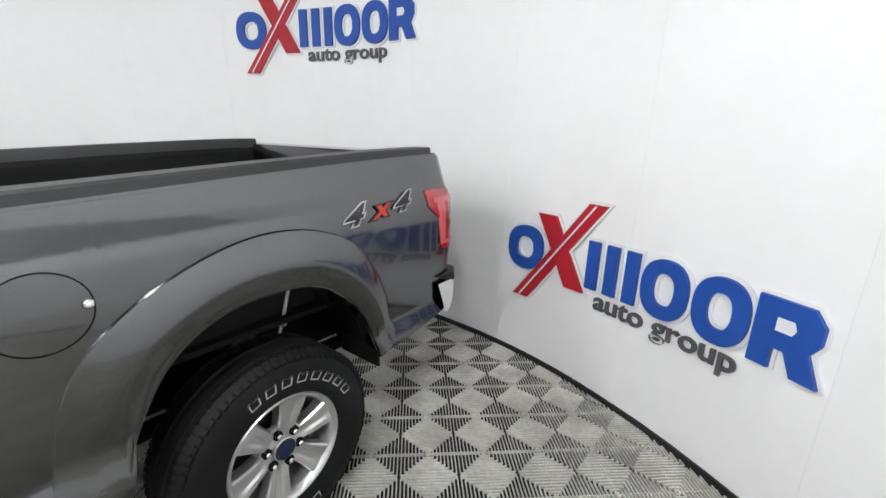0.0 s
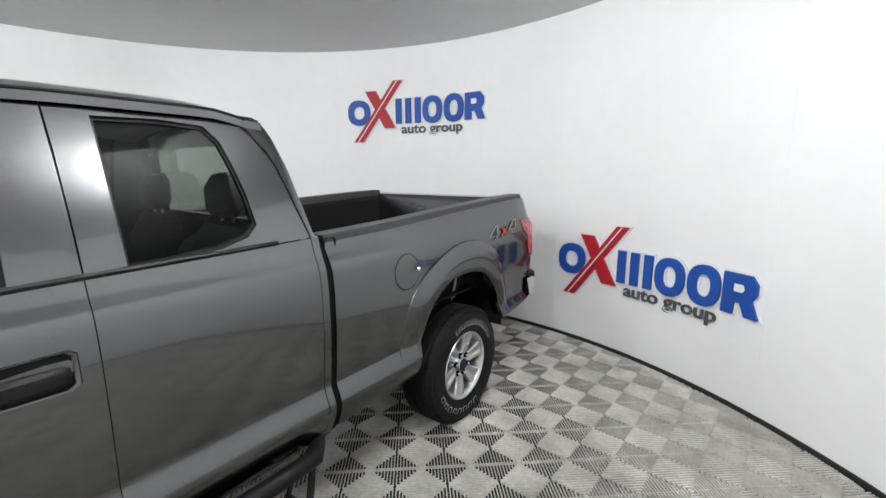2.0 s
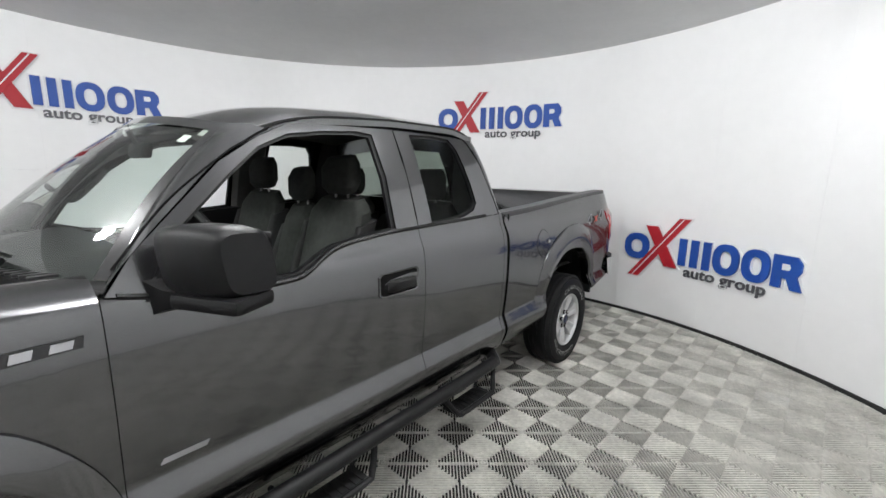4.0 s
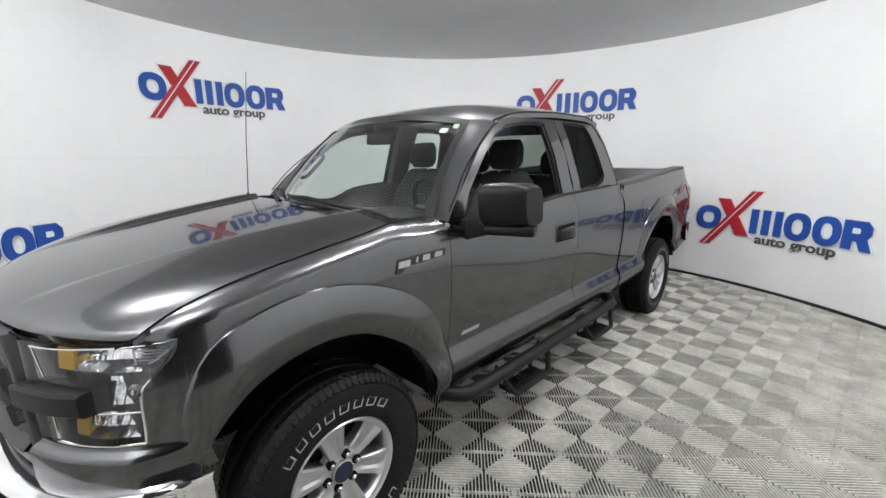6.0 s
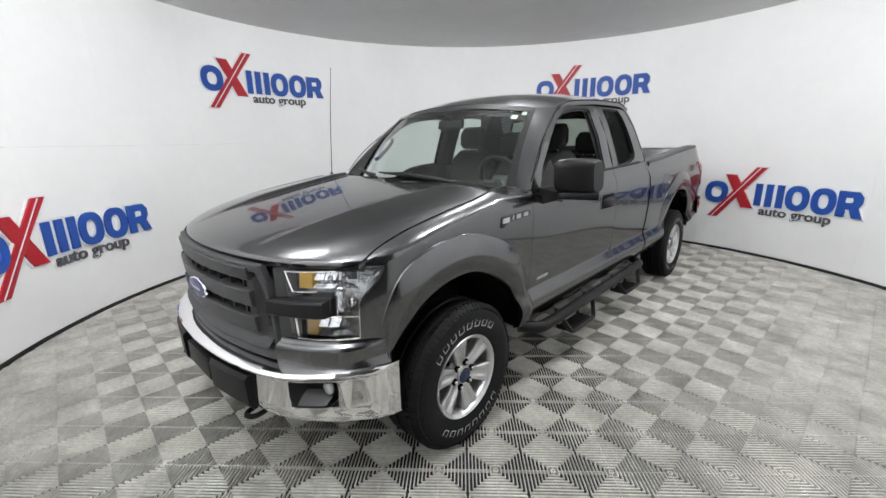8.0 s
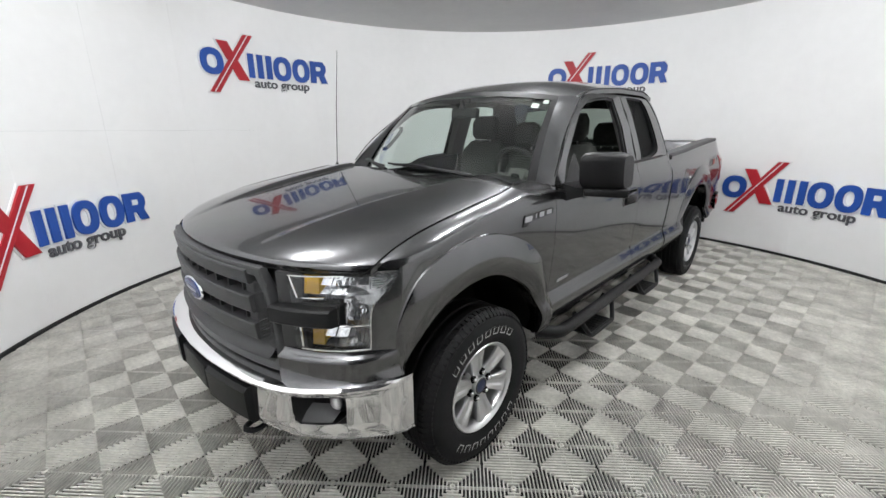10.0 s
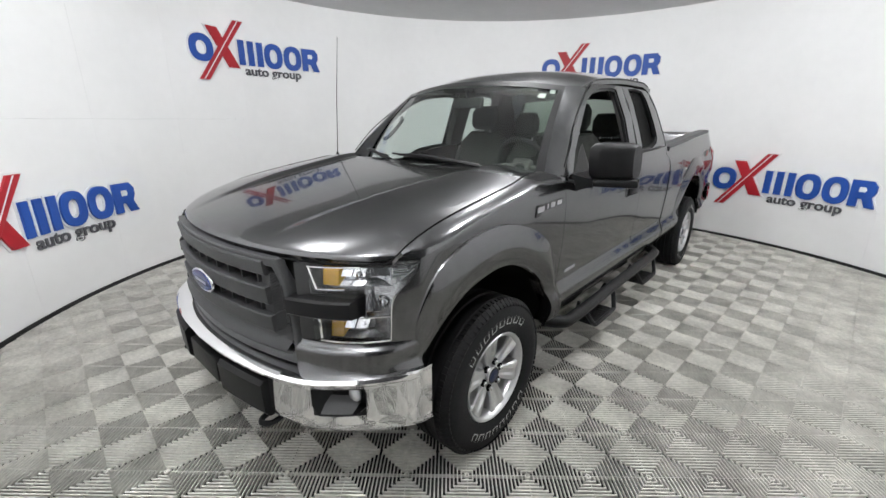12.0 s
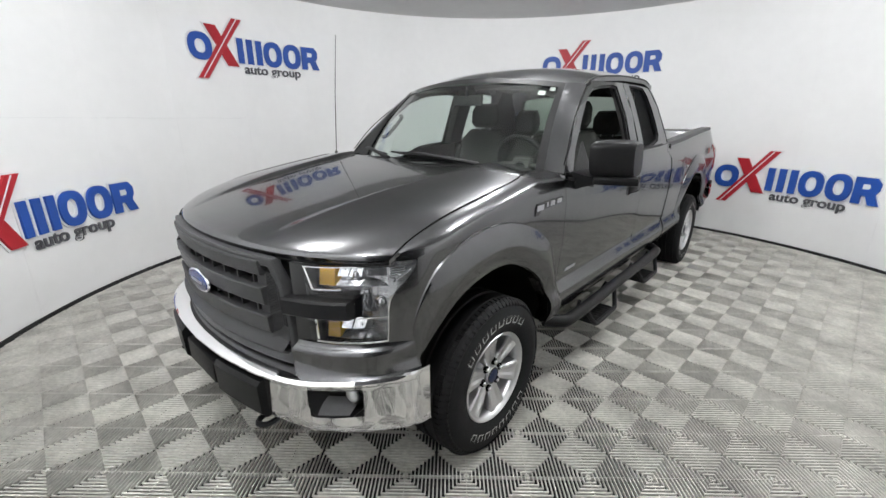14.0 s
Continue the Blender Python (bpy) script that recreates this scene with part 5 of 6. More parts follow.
# papers at the screen's top corner
for u, v, w, h in ((0.90, 0.915, 0.016, 0.018), (0.825, 0.85, 0.022, 0.02)):
    c = screen_point(u, v)
    ex = (screen_point(u + 0.02, v) - c).normalized()
    ey = (screen_point(u, v + 0.02) - c).normalized()
    n = ex.cross(ey)
    bm = bmesh.new()
    vs = [bm.verts.new(c - n * 0.004 + ex * a * w + ey * b * h) for a, b in ((-1, -1), (1, -1), (1, 1), (-1, 1))]
    bm.faces.new(vs)
    part("paper_sticker", bm, PAPER, screen, "white paper sticker", smooth=False)

# wipers, antenna, cowl grid
for (u0, v0), (u1, v1) in (((0.62, 0.02), (-0.12, 0.075)), ((-0.20, 0.02), (-0.90, 0.085))):
    arm, blade = [], []
    for k in np.linspace(0, 1, 14):
        p = screen_point(u0 + (u1 - u0) * k, v0 + (v1 - v0) * min(1.0, k * 1.6))
        arm.append(p + Vector((0, -0.03 - 0.01 * math.sin(math.pi * k), 0.03 + 0.008 * math.sin(math.pi * k))))
        q = screen_point(u0 - 0.12 + (u1 - u0) * k * 1.05, v0 + 0.055 + (v1 - v0) * 0.5 * k)
        blade.append(q + Vector((0, -0.012, 0.014)))
    bm = bmesh.new()
    tube(bm, arm, [0.014, 0.010, 0.008], 8)
    w = part("wiper", bm, PLASTIC, truck, "black windscreen wiper")
    bm = bmesh.new()
    tube(bm, blade, [0.006, 0.009, 0.009, 0.006], 6)
    part("wiper_blade", bm, PLASTIC, w)
bm = bmesh.new()
for k in range(34):
    x = -0.68 + 0.04 * k
    u = x / 0.86
    box(bm, x - 0.012, 0.385 + 0.2 * u * u, 1.294, x + 0.012, 0.415 + 0.27 * u * u, 1.302)
part("cowl_grid", bm, TRIMDARK, truck, "slotted black cowl grid", smooth=False)
bm = bmesh.new()
tube(bm, [(-0.905, 0.455, 1.30), (-0.91, 0.46, 1.34)], [0.018, 0.008], 12)
tube(bm, [(-0.91, 0.46, 1.33), (-0.915, 0.49, 1.75), (-0.92, 0.535, 2.17)], [0.0035, 0.003, 0.002], 6)
part("antenna", bm, PLASTIC, truck, "thin black whip antenna")

# door mirror
for s in (1,):
    bm = bmesh.new()
    rows = []
    for x, k in ((1.02, 0.80), (1.035, 0.93), (1.08, 0.98), (1.165, 0.98), (1.205, 0.92), (1.22, 0.80)):
        yc, zc = 0.79 + 0.45 * (x - 1.015), 1.372
        row = []
        for i in range(24):
            a = 2 * math.pi * i / 24
            u, v = math.copysign(abs(math.cos(a)) ** 0.55, math.cos(a)), math.copysign(abs(math.sin(a)) ** 0.5, math.sin(a))
            row.append((s * x, yc + u * 0.085 * k - 0.012 * v, zc + v * 0.105 * k))
        rows.append(row)
    vs = skin(bm, rows, closed=True)
    bm.faces.new(vs[0])
    bm.faces.new(vs[-1][::-1])
    mirror = part("door_mirror", bm, PLASTIC, truck, "black plastic door mirror", sharp=50)
    bm = bmesh.new()
    box(bm, -0.115, -0.07, -0.022, 0.115, 0.08, 0.022, 0.016, pose(s * 1.125, 0.84, 1.262, 0, 0, s * 24))
    part("mirror_skirt", bm, PLASTIC, mirror)
    bm = bmesh.new()
    rows = []
    for x, y0, y1, z0, z1 in ((0.925, 0.70, 0.95, 1.205, 1.31), (0.955, 0.71, 0.95, 1.205, 1.30), (1.0, 0.73, 0.92, 1.225, 1.285), (1.05, 0.76, 0.90, 1.24, 1.28)):
        rows.append([(s * x, y0, z0), (s * x, y1, z0), (s * x, y1, z1), (s * x, y0, z1)])
    skin(bm, rows, closed=True)
    part("mirror_arm", bm, PLASTIC, mirror)
    bm = bmesh.new()
    bm.faces.new([bm.verts.new((s * (half_width(y, z) + 0.004), y, z)) for y, z in ((0.70, 1.25), (0.95, 1.195), (0.95, 1.33), (0.90, 1.46), (0.86, 1.44), (0.74, 1.31))])
    part("mirror_sail", bm, PLASTIC, mirror, "black triangular mirror base", smooth=False)
    bm = bmesh.new()
    skin(bm, [[(s * x, 0.79 + 0.45 * (x - 1.015) + 0.082, z) for z in (1.29, 1.45)] for x in (1.035, 1.20)])
    part("mirror_glass", bm, CHROME, mirror, "mirror glass", smooth=False)
# door handles in their recesses, and the other parts of both sides
for s in (1, -1):
    bm = bmesh.new()
    rec = [(1.555, 1.078), (1.555, 1.158), (1.572, 1.170), (1.785, 1.172), (1.803, 1.160), (1.803, 1.076), (1.785, 1.064), (1.572, 1.066)]
    c = np.mean(rec, axis=0)
    skin(bm, [[(s * (half_width(y, z) + o), c[0] + (y - c[0]) * k, c[1] + (z - c[1]) * k) for y, z in rec] for k, o in ((1.06, 0.001), (1.03, 0.006), (0.98, 0.005), (0.93, -0.0))], closed=True)
    hr = part("handle_surround", bm, PAINT, truck)
    # flat black patch paints the shade inside the recess
    bm = bmesh.new()
    bm.faces.new([bm.verts.new((s * (half_width(y, z) + 0.0012), y, z)) for y, z in rec])
    part("handle_recess", bm, UNDER, hr, "flat black patch for the shade in the handle's recess", smooth=False)
    bm = bmesh.new()
    rows = []
    for y, d, h in ((1.60, 0.004, 0.022), (1.62, 0.014, 0.027), (1.69, 0.018, 0.029), (1.775, 0.014, 0.027), (1.79, 0.004, 0.022)):
        zc = 1.106
        rows.append([(s * (half_width(y, zc) + d * (0.4 if abs(v) > 0.9 else 1.0)), y, zc + v * h) for v in (-1, -0.6, 0, 0.6, 1)])
    skin(bm, rows, rim=(-s * 0.012, 0, 0))
    part("door_handle", bm, PLASTIC, hr, "black pull handle")
    # belt strip
    bm = bmesh.new()
    rows = [[(s * (half_width(y, belt(y)) + d), y, belt(y) + h) for d, h in ((0.003, -0.006), (0.006, 0.004), (0.0, 0.012), (-0.02, 0.014))] for y in np.linspace(0.64, 2.45, 60)]
    skin(bm, rows)
    part("belt_strip", bm, PLASTIC, truck, "black window sill strip")
    # roof gutter seam
    bm = bmesh.new()
    p = spline([(0.64, 1.345), (0.80, 1.52), (1.007, 1.676), (1.078, 1.718), (1.157, 1.763), (1.273, 1.810), (1.437, 1.836), (1.631, 1.852), (1.865, 1.866), (2.158, 1.869), (2.334, 1.864), (2.43, 1.82), (2.49, 1.74), (2.525, 1.66), (2.570, 1.48), (2.600, 1.374)], 80)
    tube(bm, [(s * (half_width(y, z) - 0.001), y, z) for y, z in p], 0.0035, 6)
    part("door_seam", bm, UNDER, truck, "dark door seam")
    bm = bmesh.new()
    tube(bm, [(s * 0.742, y, roof_z(0.742, y) + 0.001) for y in np.linspace(1.12, 2.45, 24)], 0.006, 6)
    part("roof_drip_rail", bm, PLASTIC, truck, "black roof drip strip")
    # side steps
    bm = bmesh.new()
    tube(bm, [(s * 0.90, 0.60, 0.44), (s * 0.97, 0.68, 0.425), (s * 0.995, 0.80, 0.42), (s * 0.995, 1.6, 0.425), (s * 0.995, 2.42, 0.43), (s * 0.97, 2.52, 0.435), (s * 0.90, 2.58, 0.45)], 0.038, 14, n=50)
    step = part("side_step", bm, PLASTIC, truck, "black tubular side step with two hoops")
    for y0, y1 in ((1.03, 1.47), (2.03, 2.46)):
        bm = bmesh.new()
        tube(bm, [(s * 0.985, y0 - 0.03, 0.40), (s * 1.005, y0 + 0.01, 0.33), (s * 1.025, y0 + 0.06, 0.268), (s * 1.03, y0 + 0.10, 0.258), (s * 1.03, y1 - 0.06, 0.258), (s * 1.025, y1 - 0.02, 0.275), (s * 1.0, y1 + 0.015, 0.35), (s * 0.99, y1 + 0.03, 0.40)], 0.016, 10, n=40)
        part("step_hoop", bm, PLASTIC, step)
        bm = bmesh.new()
        box(bm, s * 0.905, y0 + 0.06, 0.250, s * 1.025, y1 - 0.03, 0.262, 0.004)
        for k in range(9):
            yy = y0 + 0.09 + k * (y1 - y0 - 0.15) / 8
            box(bm, s * 0.92, yy - 0.006, 0.262, s * 1.015, yy + 0.006, 0.267)
        part("step_tread", bm, TRIMDARK, step, "ribbed black tread")
        for ya, yb, yc in ((y0 + 0.08, y0 + 0.04, y0), (y1 - 0.05, y1 - 0.01, y1 + 0.02)):
            bm = bmesh.new()
            tube(bm, [(s * 0.91, ya, 0.256), (s * 0.90, yb, 0.33), (s * 0.93, yc, 0.42)], 0.012, 8)
            part("step_bracket", bm, PLASTIC, step)
    # black panel set in for the shade of the gap between cab and bed
    part("cab_gap", side_panel(s, np.linspace(2.632, 2.674, 4), lambda y: 0.45, lambda y: 1.352, rows=24, out=-0.010, fold=0.08), UNDER, truck, "black panel for the shade between cab and bed")
    # mud flap edge behind the wheel
    bm = bmesh.new()
    skin(bm, [[(s * x, 4.145, z) for x in (0.74, 0.985)] for z in (0.535, 0.72)], rim=(0, 0.012, 0))
    part("arch_flap", bm, PLASTIC, truck, "black rear arch flap", smooth=False)

# fuel door on the driver's bed side
bm = bmesh.new()
fy, fz, fr_ = 3.142, 1.130, 0.094
skin(bm, [[(half_width(fy + k * fr_ * math.cos(a), fz + k * fr_ * math.sin(a)) + o, fy + k * fr_ * math.cos(a), fz + k * fr_ * math.sin(a)) for a in [2 * math.pi * i / 40 for i in range(40)]] for k, o in ((1.035, 0.0006), (1.0, 0.0006))], closed=True)
ring = part("fuel_door_gap", bm, UNDER, truck, "dark ring gap of the fuel door")
bm = bmesh.new()
skin(bm, [[(half_width(fy + k * fr_ * math.cos(a), fz + k * fr_ * math.sin(a)) + o, fy + k * fr_ * math.cos(a), fz + k * fr_ * math.sin(a)) for a in [2 * math.pi * i / 40 for i in range(40)]] for k, o in ((1.0, 0.0008), (0.985, 0.002), (0.5, 0.003), (0.001, 0.003))], closed=True)
part("fuel_door", bm, PAINT, truck)
bm = bmesh.new()
bmesh.ops.create_uvsphere(bm, u_segments=12, v_segments=8, radius=0.014, matrix=Matrix.Translation((half_width(3.22, 1.133) + 0.002, 3.226, 1.133)))
part("fuel_door_catch", bm, CHROME, truck, "small bright finger catch")


# lettering and badges
for ch, u0, mats, wide in (("4", 3.99, (BADGE_SILVER, BADGE_BLACK), 1.75), ("x", 4.150, (BADGE_BLACK, BADGE_RED), 1.5), ("4", 4.262, (BADGE_SILVER, BADGE_BLACK), 1.75)):
    base = None
    for bold, lift_, mt, nm in ((0.0075, 0.0022, mats[0], "badge_edge"), (0.0018, 0.0036, mats[1], "badge_fill")):
        base = letters(ch, 0.105, lambda u, v, d: Vector((half_width(u0 + u, 1.185 + v) + lift_, u0 + u, 1.185 + v + 0.10 * (u0 + u - 3.985))), mt, base or truck, nm, "outlined decal character" if base is None else "", 0.4, bold, wide)
for s in (1, -1):
    # fender badge: a black plate with plain bright bars
    def fender_place(u, v, d):
        y, z = 0.275 + u, 1.135 + v + 0.02 * u
        return Vector((s * (half_width(y, z) + 0.002 + d), y, z))
    b = part("fender_badge", plate(bmesh.new(), [(0, 0), (0.03, 0.0), (0.055, 0.02), (0.28, 0.025), (0.285, 0.055), (0.02, 0.055)], fender_place, 0.003), BADGE_BLACK, truck, "black badge with plain bright bars", smooth=False)
    for u0, u1, v0, v1 in ((0.012, 0.078, 0.022, 0.046), (0.108, 0.122, 0.028, 0.050), (0.145, 0.190, 0.028, 0.050), (0.215, 0.265, 0.030, 0.050)):
        part("badge_bar", plate(bmesh.new(), [(u0, v0), (u1 - 0.006, v0), (u1, v1), (u0 + 0.006, v1)], lambda u, v, d: fender_place(u, v, d + 0.003), 0.004), BADGE_SILVER, b, smooth=False)
    def door_place(u, v, d):
        y, z = 0.69 + u, 0.735 + v
        return Vector((s * (half_width(y, z) + 0.001 + d), y, z))
    part("door_badge", plate(bmesh.new(), [(0, 0), (0.13, 0.0), (0.14, 0.018), (0.01, 0.018)], door_place, 0.003), BADGE_SILVER, truck, "small silver bar badge", smooth=False)


# wheels
def make_wheel():
    """A wheel at the origin with its axle along x and its outer face towards +x."""
    w = part("wheel", revolve(bmesh.new(), [(-0.118, 0.225), (-0.124, 0.26), (-0.130, 0.31), (-0.124, 0.352), (-0.110, 0.378), (-0.092, 0.389), (-0.086, 0.383), (-0.062, 0.384), (-0.056, 0.392), (-0.020, 0.393), (-0.015, 0.384), (0.015, 0.384), (0.020, 0.393), (0.056, 0.392), (0.062, 0.384), (0.086, 0.383), (0.092, 0.389), (0.110, 0.378), (0.122, 0.352), (0.124, 0.345), (0.128, 0.33), (0.130, 0.31), (0.126, 0.275), (0.122, 0.25), (0.116, 0.232), (0.108, 0.222), (0.09, 0.214), (-0.118, 0.214)], 96), TYRE, truck, "black all-terrain tyre on silver alloy rim", sharp=28)
    bm = bmesh.new()
    for k in range(84):
        a = 2 * math.pi * k / 84
        for x0, x1, r0, ph in ((0.093, 0.122, 0.390, 0.0), (-0.122, -0.093, 0.390, 0.5), (0.064, 0.088, 0.389, 0.3), (-0.088, -0.064, 0.389, 0.8)):
            b = a + ph * 2 * math.pi / 84
            d = 0.026
            out = r0 - (0.022 if abs(x1) > 0.1 or abs(x0) > 0.1 else 0)
            pts = []
            for x, r in ((x0, r0 + 0.003 if abs(x0) < abs(x1) else out), (x1, out if abs(x0) < abs(x1) else r0 + 0.003)):
                for t in (b - d, b + d):
                    pts.append(bm.verts.new((x, r * math.cos(t), r * math.sin(t))))
            low = [bm.verts.new(v.co * 0.97) for v in pts]
            bm.faces.new((pts[0], pts[1], pts[3], pts[2]))
            for i, j in ((0, 1), (1, 3), (3, 2), (2, 0)):
                bm.faces.new((pts[i], pts[j], low[j], low[i]))
    tagged(part("tread", bm, TYRE, w, "square tread blocks", smooth=False), kind="stuff")
    # white marks round the sidewall
    for start, count in ((38, 8), (214, 8)):
        for k in range(count):
            a0 = radians(start + k * 12.0)
            bm = bmesh.new()
            r0, r1, wd = 0.278, 0.314, 0.070
            outer = [(r1, a0), (r1, a0 + wd * 2), (r0, a0 + wd * 2.2), (r0, a0 + wd * 0.2)]
            inner = [(r1 - 0.005, a0 + 0.02), (r1 - 0.005, a0 + wd * 2 - 0.016), (r0 + 0.005, a0 + wd * 2.2 - 0.018), (r0 + 0.005, a0 + wd * 0.2 + 0.018)]
            at = lambda r, a: (0.1305 - 0.06 * abs(r - 0.30), r * math.cos(a), r * math.sin(a))
            skin(bm, [[at(*p) for p in outer], [at(*p) for p in inner]], closed=True)
            part("sidewall_mark", bm, TYREWHITE, w, smooth=False)
    # rim
    bm = bmesh.new()
    revolve(bm, [(-0.10, 0.212), (-0.06, 0.20), (0.02, 0.195), (0.085, 0.200), (0.104, 0.207), (0.116, 0.217), (0.118, 0.224), (0.112, 0.228)], 72)
    rim = part("rim", bm, ALLOY, w, "silver painted six-spoke alloy rim")
    bm = bmesh.new()
    revolve(bm, [(0.05, 0.001), (0.05, 0.19)], 40)
    part("brake_disc", bm, DISC_SHADE, w, "steel brake disc, darkened for the shade behind the spokes").matrix_basis = pose(-0.05, 0, 0)
    for k in range(6):
        c = radians(90 + 60 * k)
        bm = bmesh.new()
        rows = []
        for r, half, x, dip in ((0.060, 0.034, 0.078, 0.0), (0.085, 0.037, 0.084, 0.006), (0.12, 0.042, 0.092, 0.010), (0.16, 0.050, 0.098, 0.010), (0.19, 0.058, 0.101, 0.008), (0.208, 0.064, 0.103, 0.004)):
            row = []
            for v, dx in ((-1.0, -0.05), (-0.97, -0.008), (-0.86, 0.0), (-0.45, -0.001), (-0.22, -dip), (0.22, -dip), (0.45, -0.001), (0.86, 0.0), (0.97, -0.008), (1.0, -0.05)):
                ry, rz = r, v * half
                row.append((x + dx, ry * math.cos(c) - rz * math.sin(c), ry * math.sin(c) + rz * math.cos(c)))
            rows.append(row)
        skin(bm, rows)
        part("spoke", bm, ALLOY, w, sharp=25)
        bm = bmesh.new()
        revolve(bm, [(0.072, 0.011), (0.096, 0.0105), (0.100, 0.006), (0.100, 0.001)], 12)
        a = radians(60 + 60 * k)
        bmesh.ops.translate(bm, verts=bm.verts, vec=(0, 0.068 * math.cos(a), 0.068 * math.sin(a)))
        nut = part("wheel_nut", bm, CHROME, w, "bright wheel nut")
        # a black ring paints the shade of the recess round the nut
        bm = bmesh.new()
        revolve(bm, [(0.076, 0.0185), (0.0865, 0.0180), (0.087, 0.0165), (0.084, 0.011)], 18)
        bmesh.ops.translate(bm, verts=bm.verts, vec=(0, 0.068 * math.cos(a), 0.068 * math.sin(a)))
        part("nut_socket", bm, UNDER, nut, "black ring for the shade round the nut")
    bm = bmesh.new()
    revolve(bm, [(0.05, 0.10), (0.070, 0.092), (0.078, 0.062), (0.078, 0.048), (0.092, 0.046), (0.094, 0.042)], 40)
    part("hub", bm, ALLOY, w)
    bm = bmesh.new()
    revolve(bm, [(0.090, 0.043), (0.096, 0.041), (0.098, 0.036), (0.0975, 0.034), (0.094, 0.033)], 32)
    part("hub_ring", bm, BADGE_BLACK, w, "dark ring round the hub cap")
    bm = bmesh.new()
    revolve(bm, [(0.092, 0.034), (0.096, 0.033), (0.098, 0.020), (0.099, 0.001)], 32)
    part("hub_cap", bm, HUB_BLUE, w, "plain dark blue hub cap")
    return w


first = make_wheel()
TURNS = {(0.0, 1): 12, (3.690, 1): -14, (0.0, -1): 30, (3.690, -1): 5}
for (y, s), turn in TURNS.items():
    m = pose(s * 0.865, y, 0.390, 0, 0, 0 if s > 0 else 180) @ pose(0, 0, 0, turn, 0, 0)
    if (y, s) == (0.0, 1):
        first.matrix_basis = m
    else:
        copy_thing(first, m)

# ---- floor tiles: square ribbed tiles of 0.4 m with four fields of slanting ribs ----
TILE_X, TILE_Y, TILE_TURN, FIELD, RIBS = -0.7242, 0.868, -3.92, 0.2, 16
# unequal rib widths put the fields' light and shade into the shape
RIB_W, RIB_H, CAP, BROAD, NARROW = 0.0072, 0.020, 0.0070, 1.15, 0.83  # a rib is a bevelled cap on a thin web


def rib_segments():
    """The ribs of a tile as (start, end, half width), in the tile's own square."""
    out = []
    pitch = FIELD * math.sqrt(2) / RIBS
    for i in range(2):
        for j in range(2):
            x0, y0 = i * FIELD, j * FIELD
            rising = (i + j) % 2 == 1
            for k in range(RIBS):
                c = (k + 0.5) * pitch * math.sqrt(2)
                if rising:
                    a = (max(0.0, c - FIELD), max(0.0, FIELD - c))
                    b = (min(FIELD, c), min(FIELD, 2 * FIELD - c))
                else:
                    a = (min(FIELD, c), max(0.0, c - FIELD))
                    b = (max(0.0, c - FIELD), min(FIELD, c))
                out.append(((x0 + a[0], y0 + a[1]), (x0 + b[0], y0 + b[1]), RIB_W / 2 * (BROAD if rising else NARROW), 0.0))
            # the cross rib that ties the field together
            a, b = ((0, 0), (FIELD, FIELD)) if not rising else ((FIELD, 0), (0, FIELD))
            out.append(((x0 + a[0], y0 + a[1]), (x0 + b[0], y0 + b[1]), 0.0018, -0.0045 if rising else -0.0008))
    return out


def rib_faces(verts, faces, a, b, half, top):
    a, b = Vector((*a, 0)), Vector((*b, 0))
    d = b - a
    if d.length < 0.004:
        return
    side = Vector((-d.y, d.x, 0)).normalized() * half
    n = len(verts)
    for p in (a, b):
        verts.extend([p + side * k + Vector((0, 0, top - h)) for k, h in ((1, CAP), (1, 0.0032), (0.55, 0), (-0.55, 0), (-1, 0.0032), (-1, CAP))])
        verts.extend([p + Vector((0, 0, top - CAP)), p + Vector((0, 0, -RIB_H))])
    faces.extend([(n + k, n + k + 1, n + 9 + k, n + 8 + k) for k in range(5)])
    faces.extend([(n + 5, n, n + 8, n + 13), (n + 6, n + 7, n + 15, n + 14)])


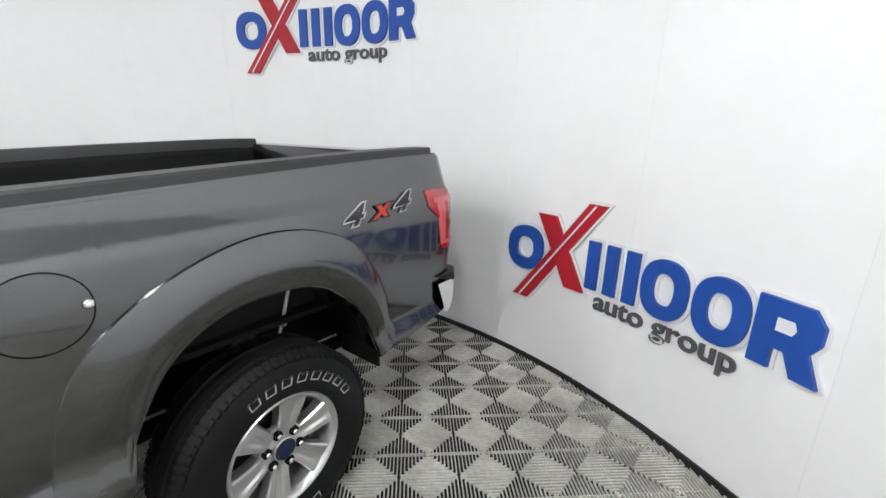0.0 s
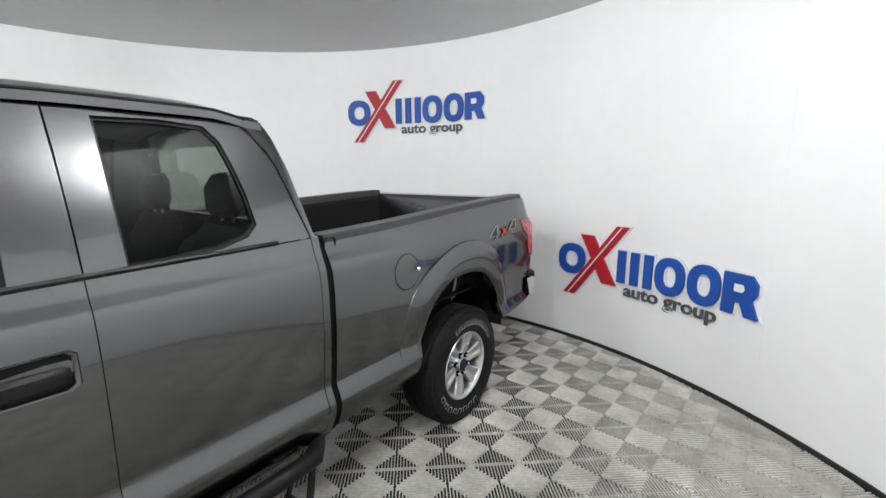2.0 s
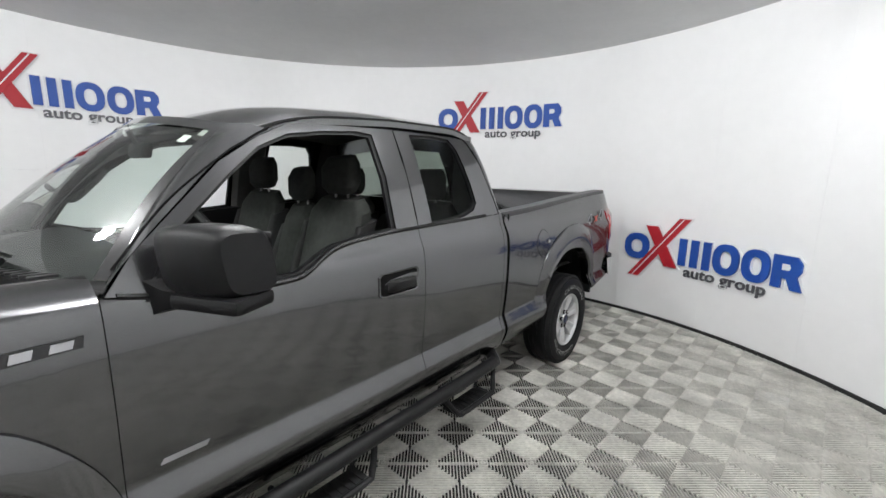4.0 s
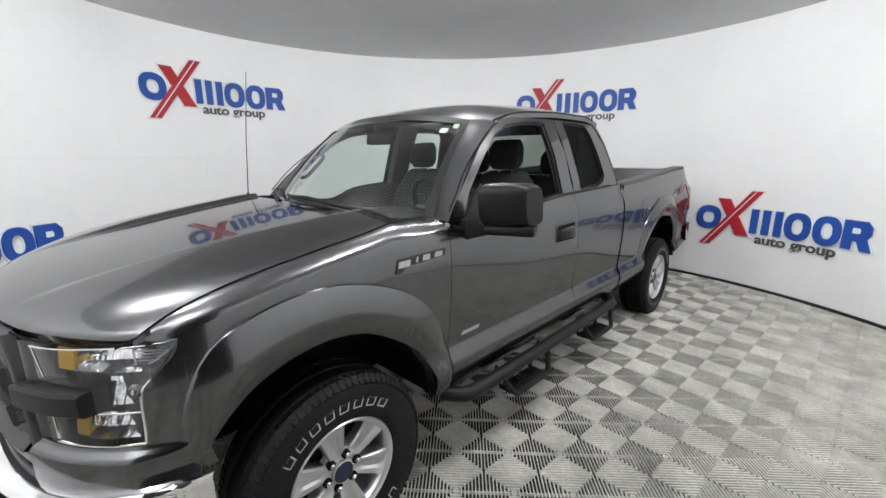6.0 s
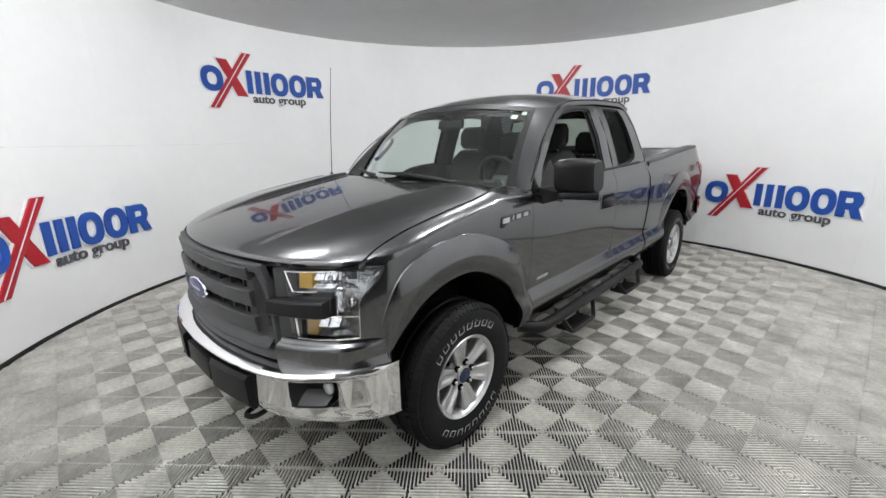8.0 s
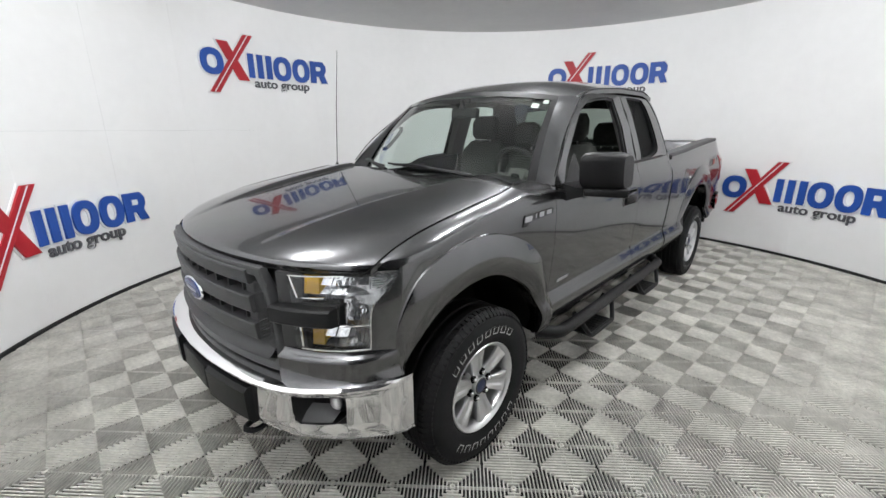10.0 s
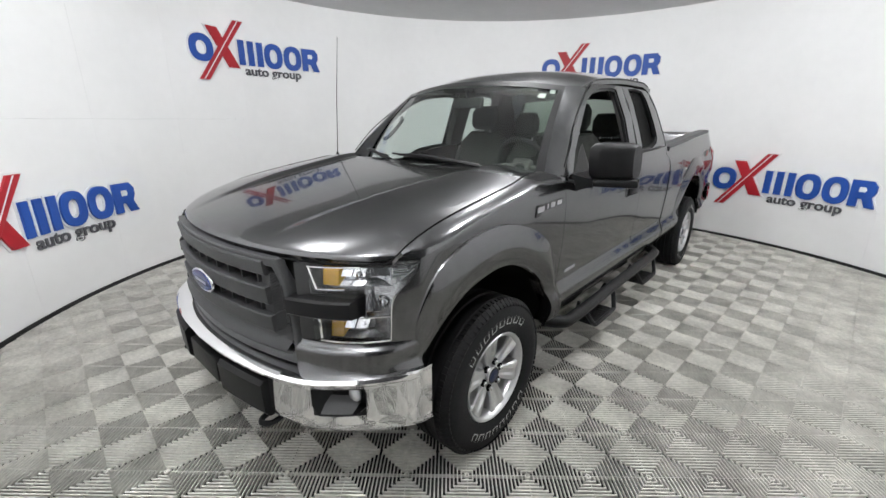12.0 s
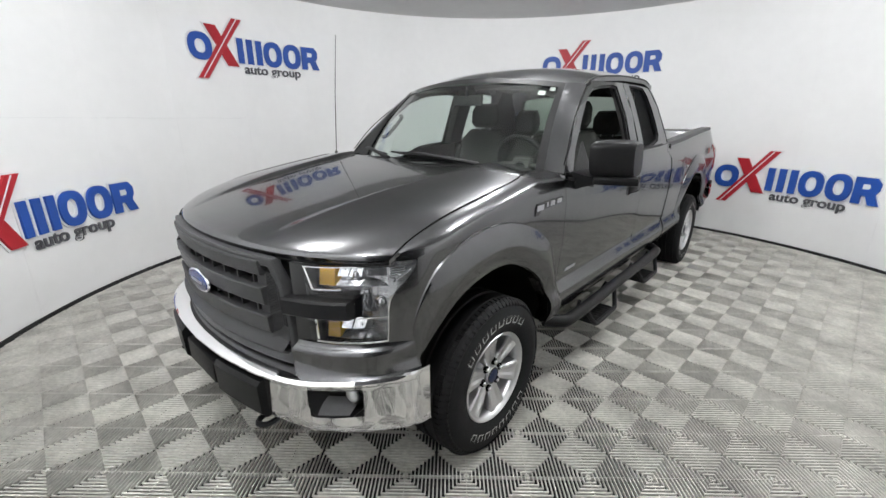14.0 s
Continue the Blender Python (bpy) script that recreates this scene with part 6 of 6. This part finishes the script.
SEGMENTS = rib_segments()
verts, faces = [], []
for seg in SEGMENTS:
    rib_faces(verts, faces, *seg)
tile_mesh = bpy.data.meshes.new("tile")
tile_mesh.from_pydata(verts, [], faces)
tile_mesh.materials.append(TILE)
tile_frame = pose(TILE_X, TILE_Y, 0, 0, 0, TILE_TURN)
whole, cut = [], []
for i in range(-14, 15):
    for j in range(-14, 15):
        corners = [tile_frame @ Vector(((i + a) * 0.4, (j + b) * 0.4, 0)) for a in (0, 1) for b in (0, 1)]
        far = [math.hypot(c.x - BOOTH_X, c.y - BOOTH_Y) for c in corners]
        if max(far) < BOOTH_R - 0.014:
            mid = tile_frame @ Vector(((i + 0.5) * 0.4, (j + 0.5) * 0.4, 0))
            whole.append((math.hypot(mid.x - 1.4, mid.y - 0.8), i, j))
        elif min(far) < BOOTH_R + 0.2:
            cut.append((i, j))
whole.sort()
for _, i, j in whole[:300]:
    ob = new("tile", tile_mesh)
    ob.parent = floor_slab
    ob.matrix_parent_inverse = floor_slab.matrix_basis.inverted()
    ob.matrix_basis = tile_frame @ pose(i * 0.4, j * 0.4, 0)
verts, faces = [], []
for i, j in cut + [(i, j) for _, i, j in whole[300:]]:
    for a, b, half, top in SEGMENTS:
        p, q = tile_frame @ Vector((a[0] + i * 0.4, a[1] + j * 0.4, 0)), tile_frame @ Vector((b[0] + i * 0.4, b[1] + j * 0.4, 0))
        o, d, lim = Vector((p.x - BOOTH_X, p.y - BOOTH_Y)), Vector((q.x - p.x, q.y - p.y)), BOOTH_R - 0.013
        aa, bb, cc = d.dot(d), o.dot(d), o.dot(o) - lim * lim
        disc = bb * bb - aa * cc
        if disc <= 0:
            continue
        k0, k1 = max(0.0, (-bb - math.sqrt(disc)) / aa), min(1.0, (-bb + math.sqrt(disc)) / aa)
        if k1 <= k0:
            continue
        rib_faces(verts, faces, (p.x + d.x * k0, p.y + d.y * k0), (p.x + d.x * k1, p.y + d.y * k1), half, top)
edge_mesh = bpy.data.meshes.new("cut_tiles")
edge_mesh.from_pydata(verts, [], faces)
edge_mesh.materials.append(TILE)
ob = new("cut_tiles", edge_mesh)
ob.parent = floor_slab
ob.matrix_parent_inverse = floor_slab.matrix_basis.inverted()
tagged(ob, "pale ribbed tiles cut along the round wall", kind="stuff")
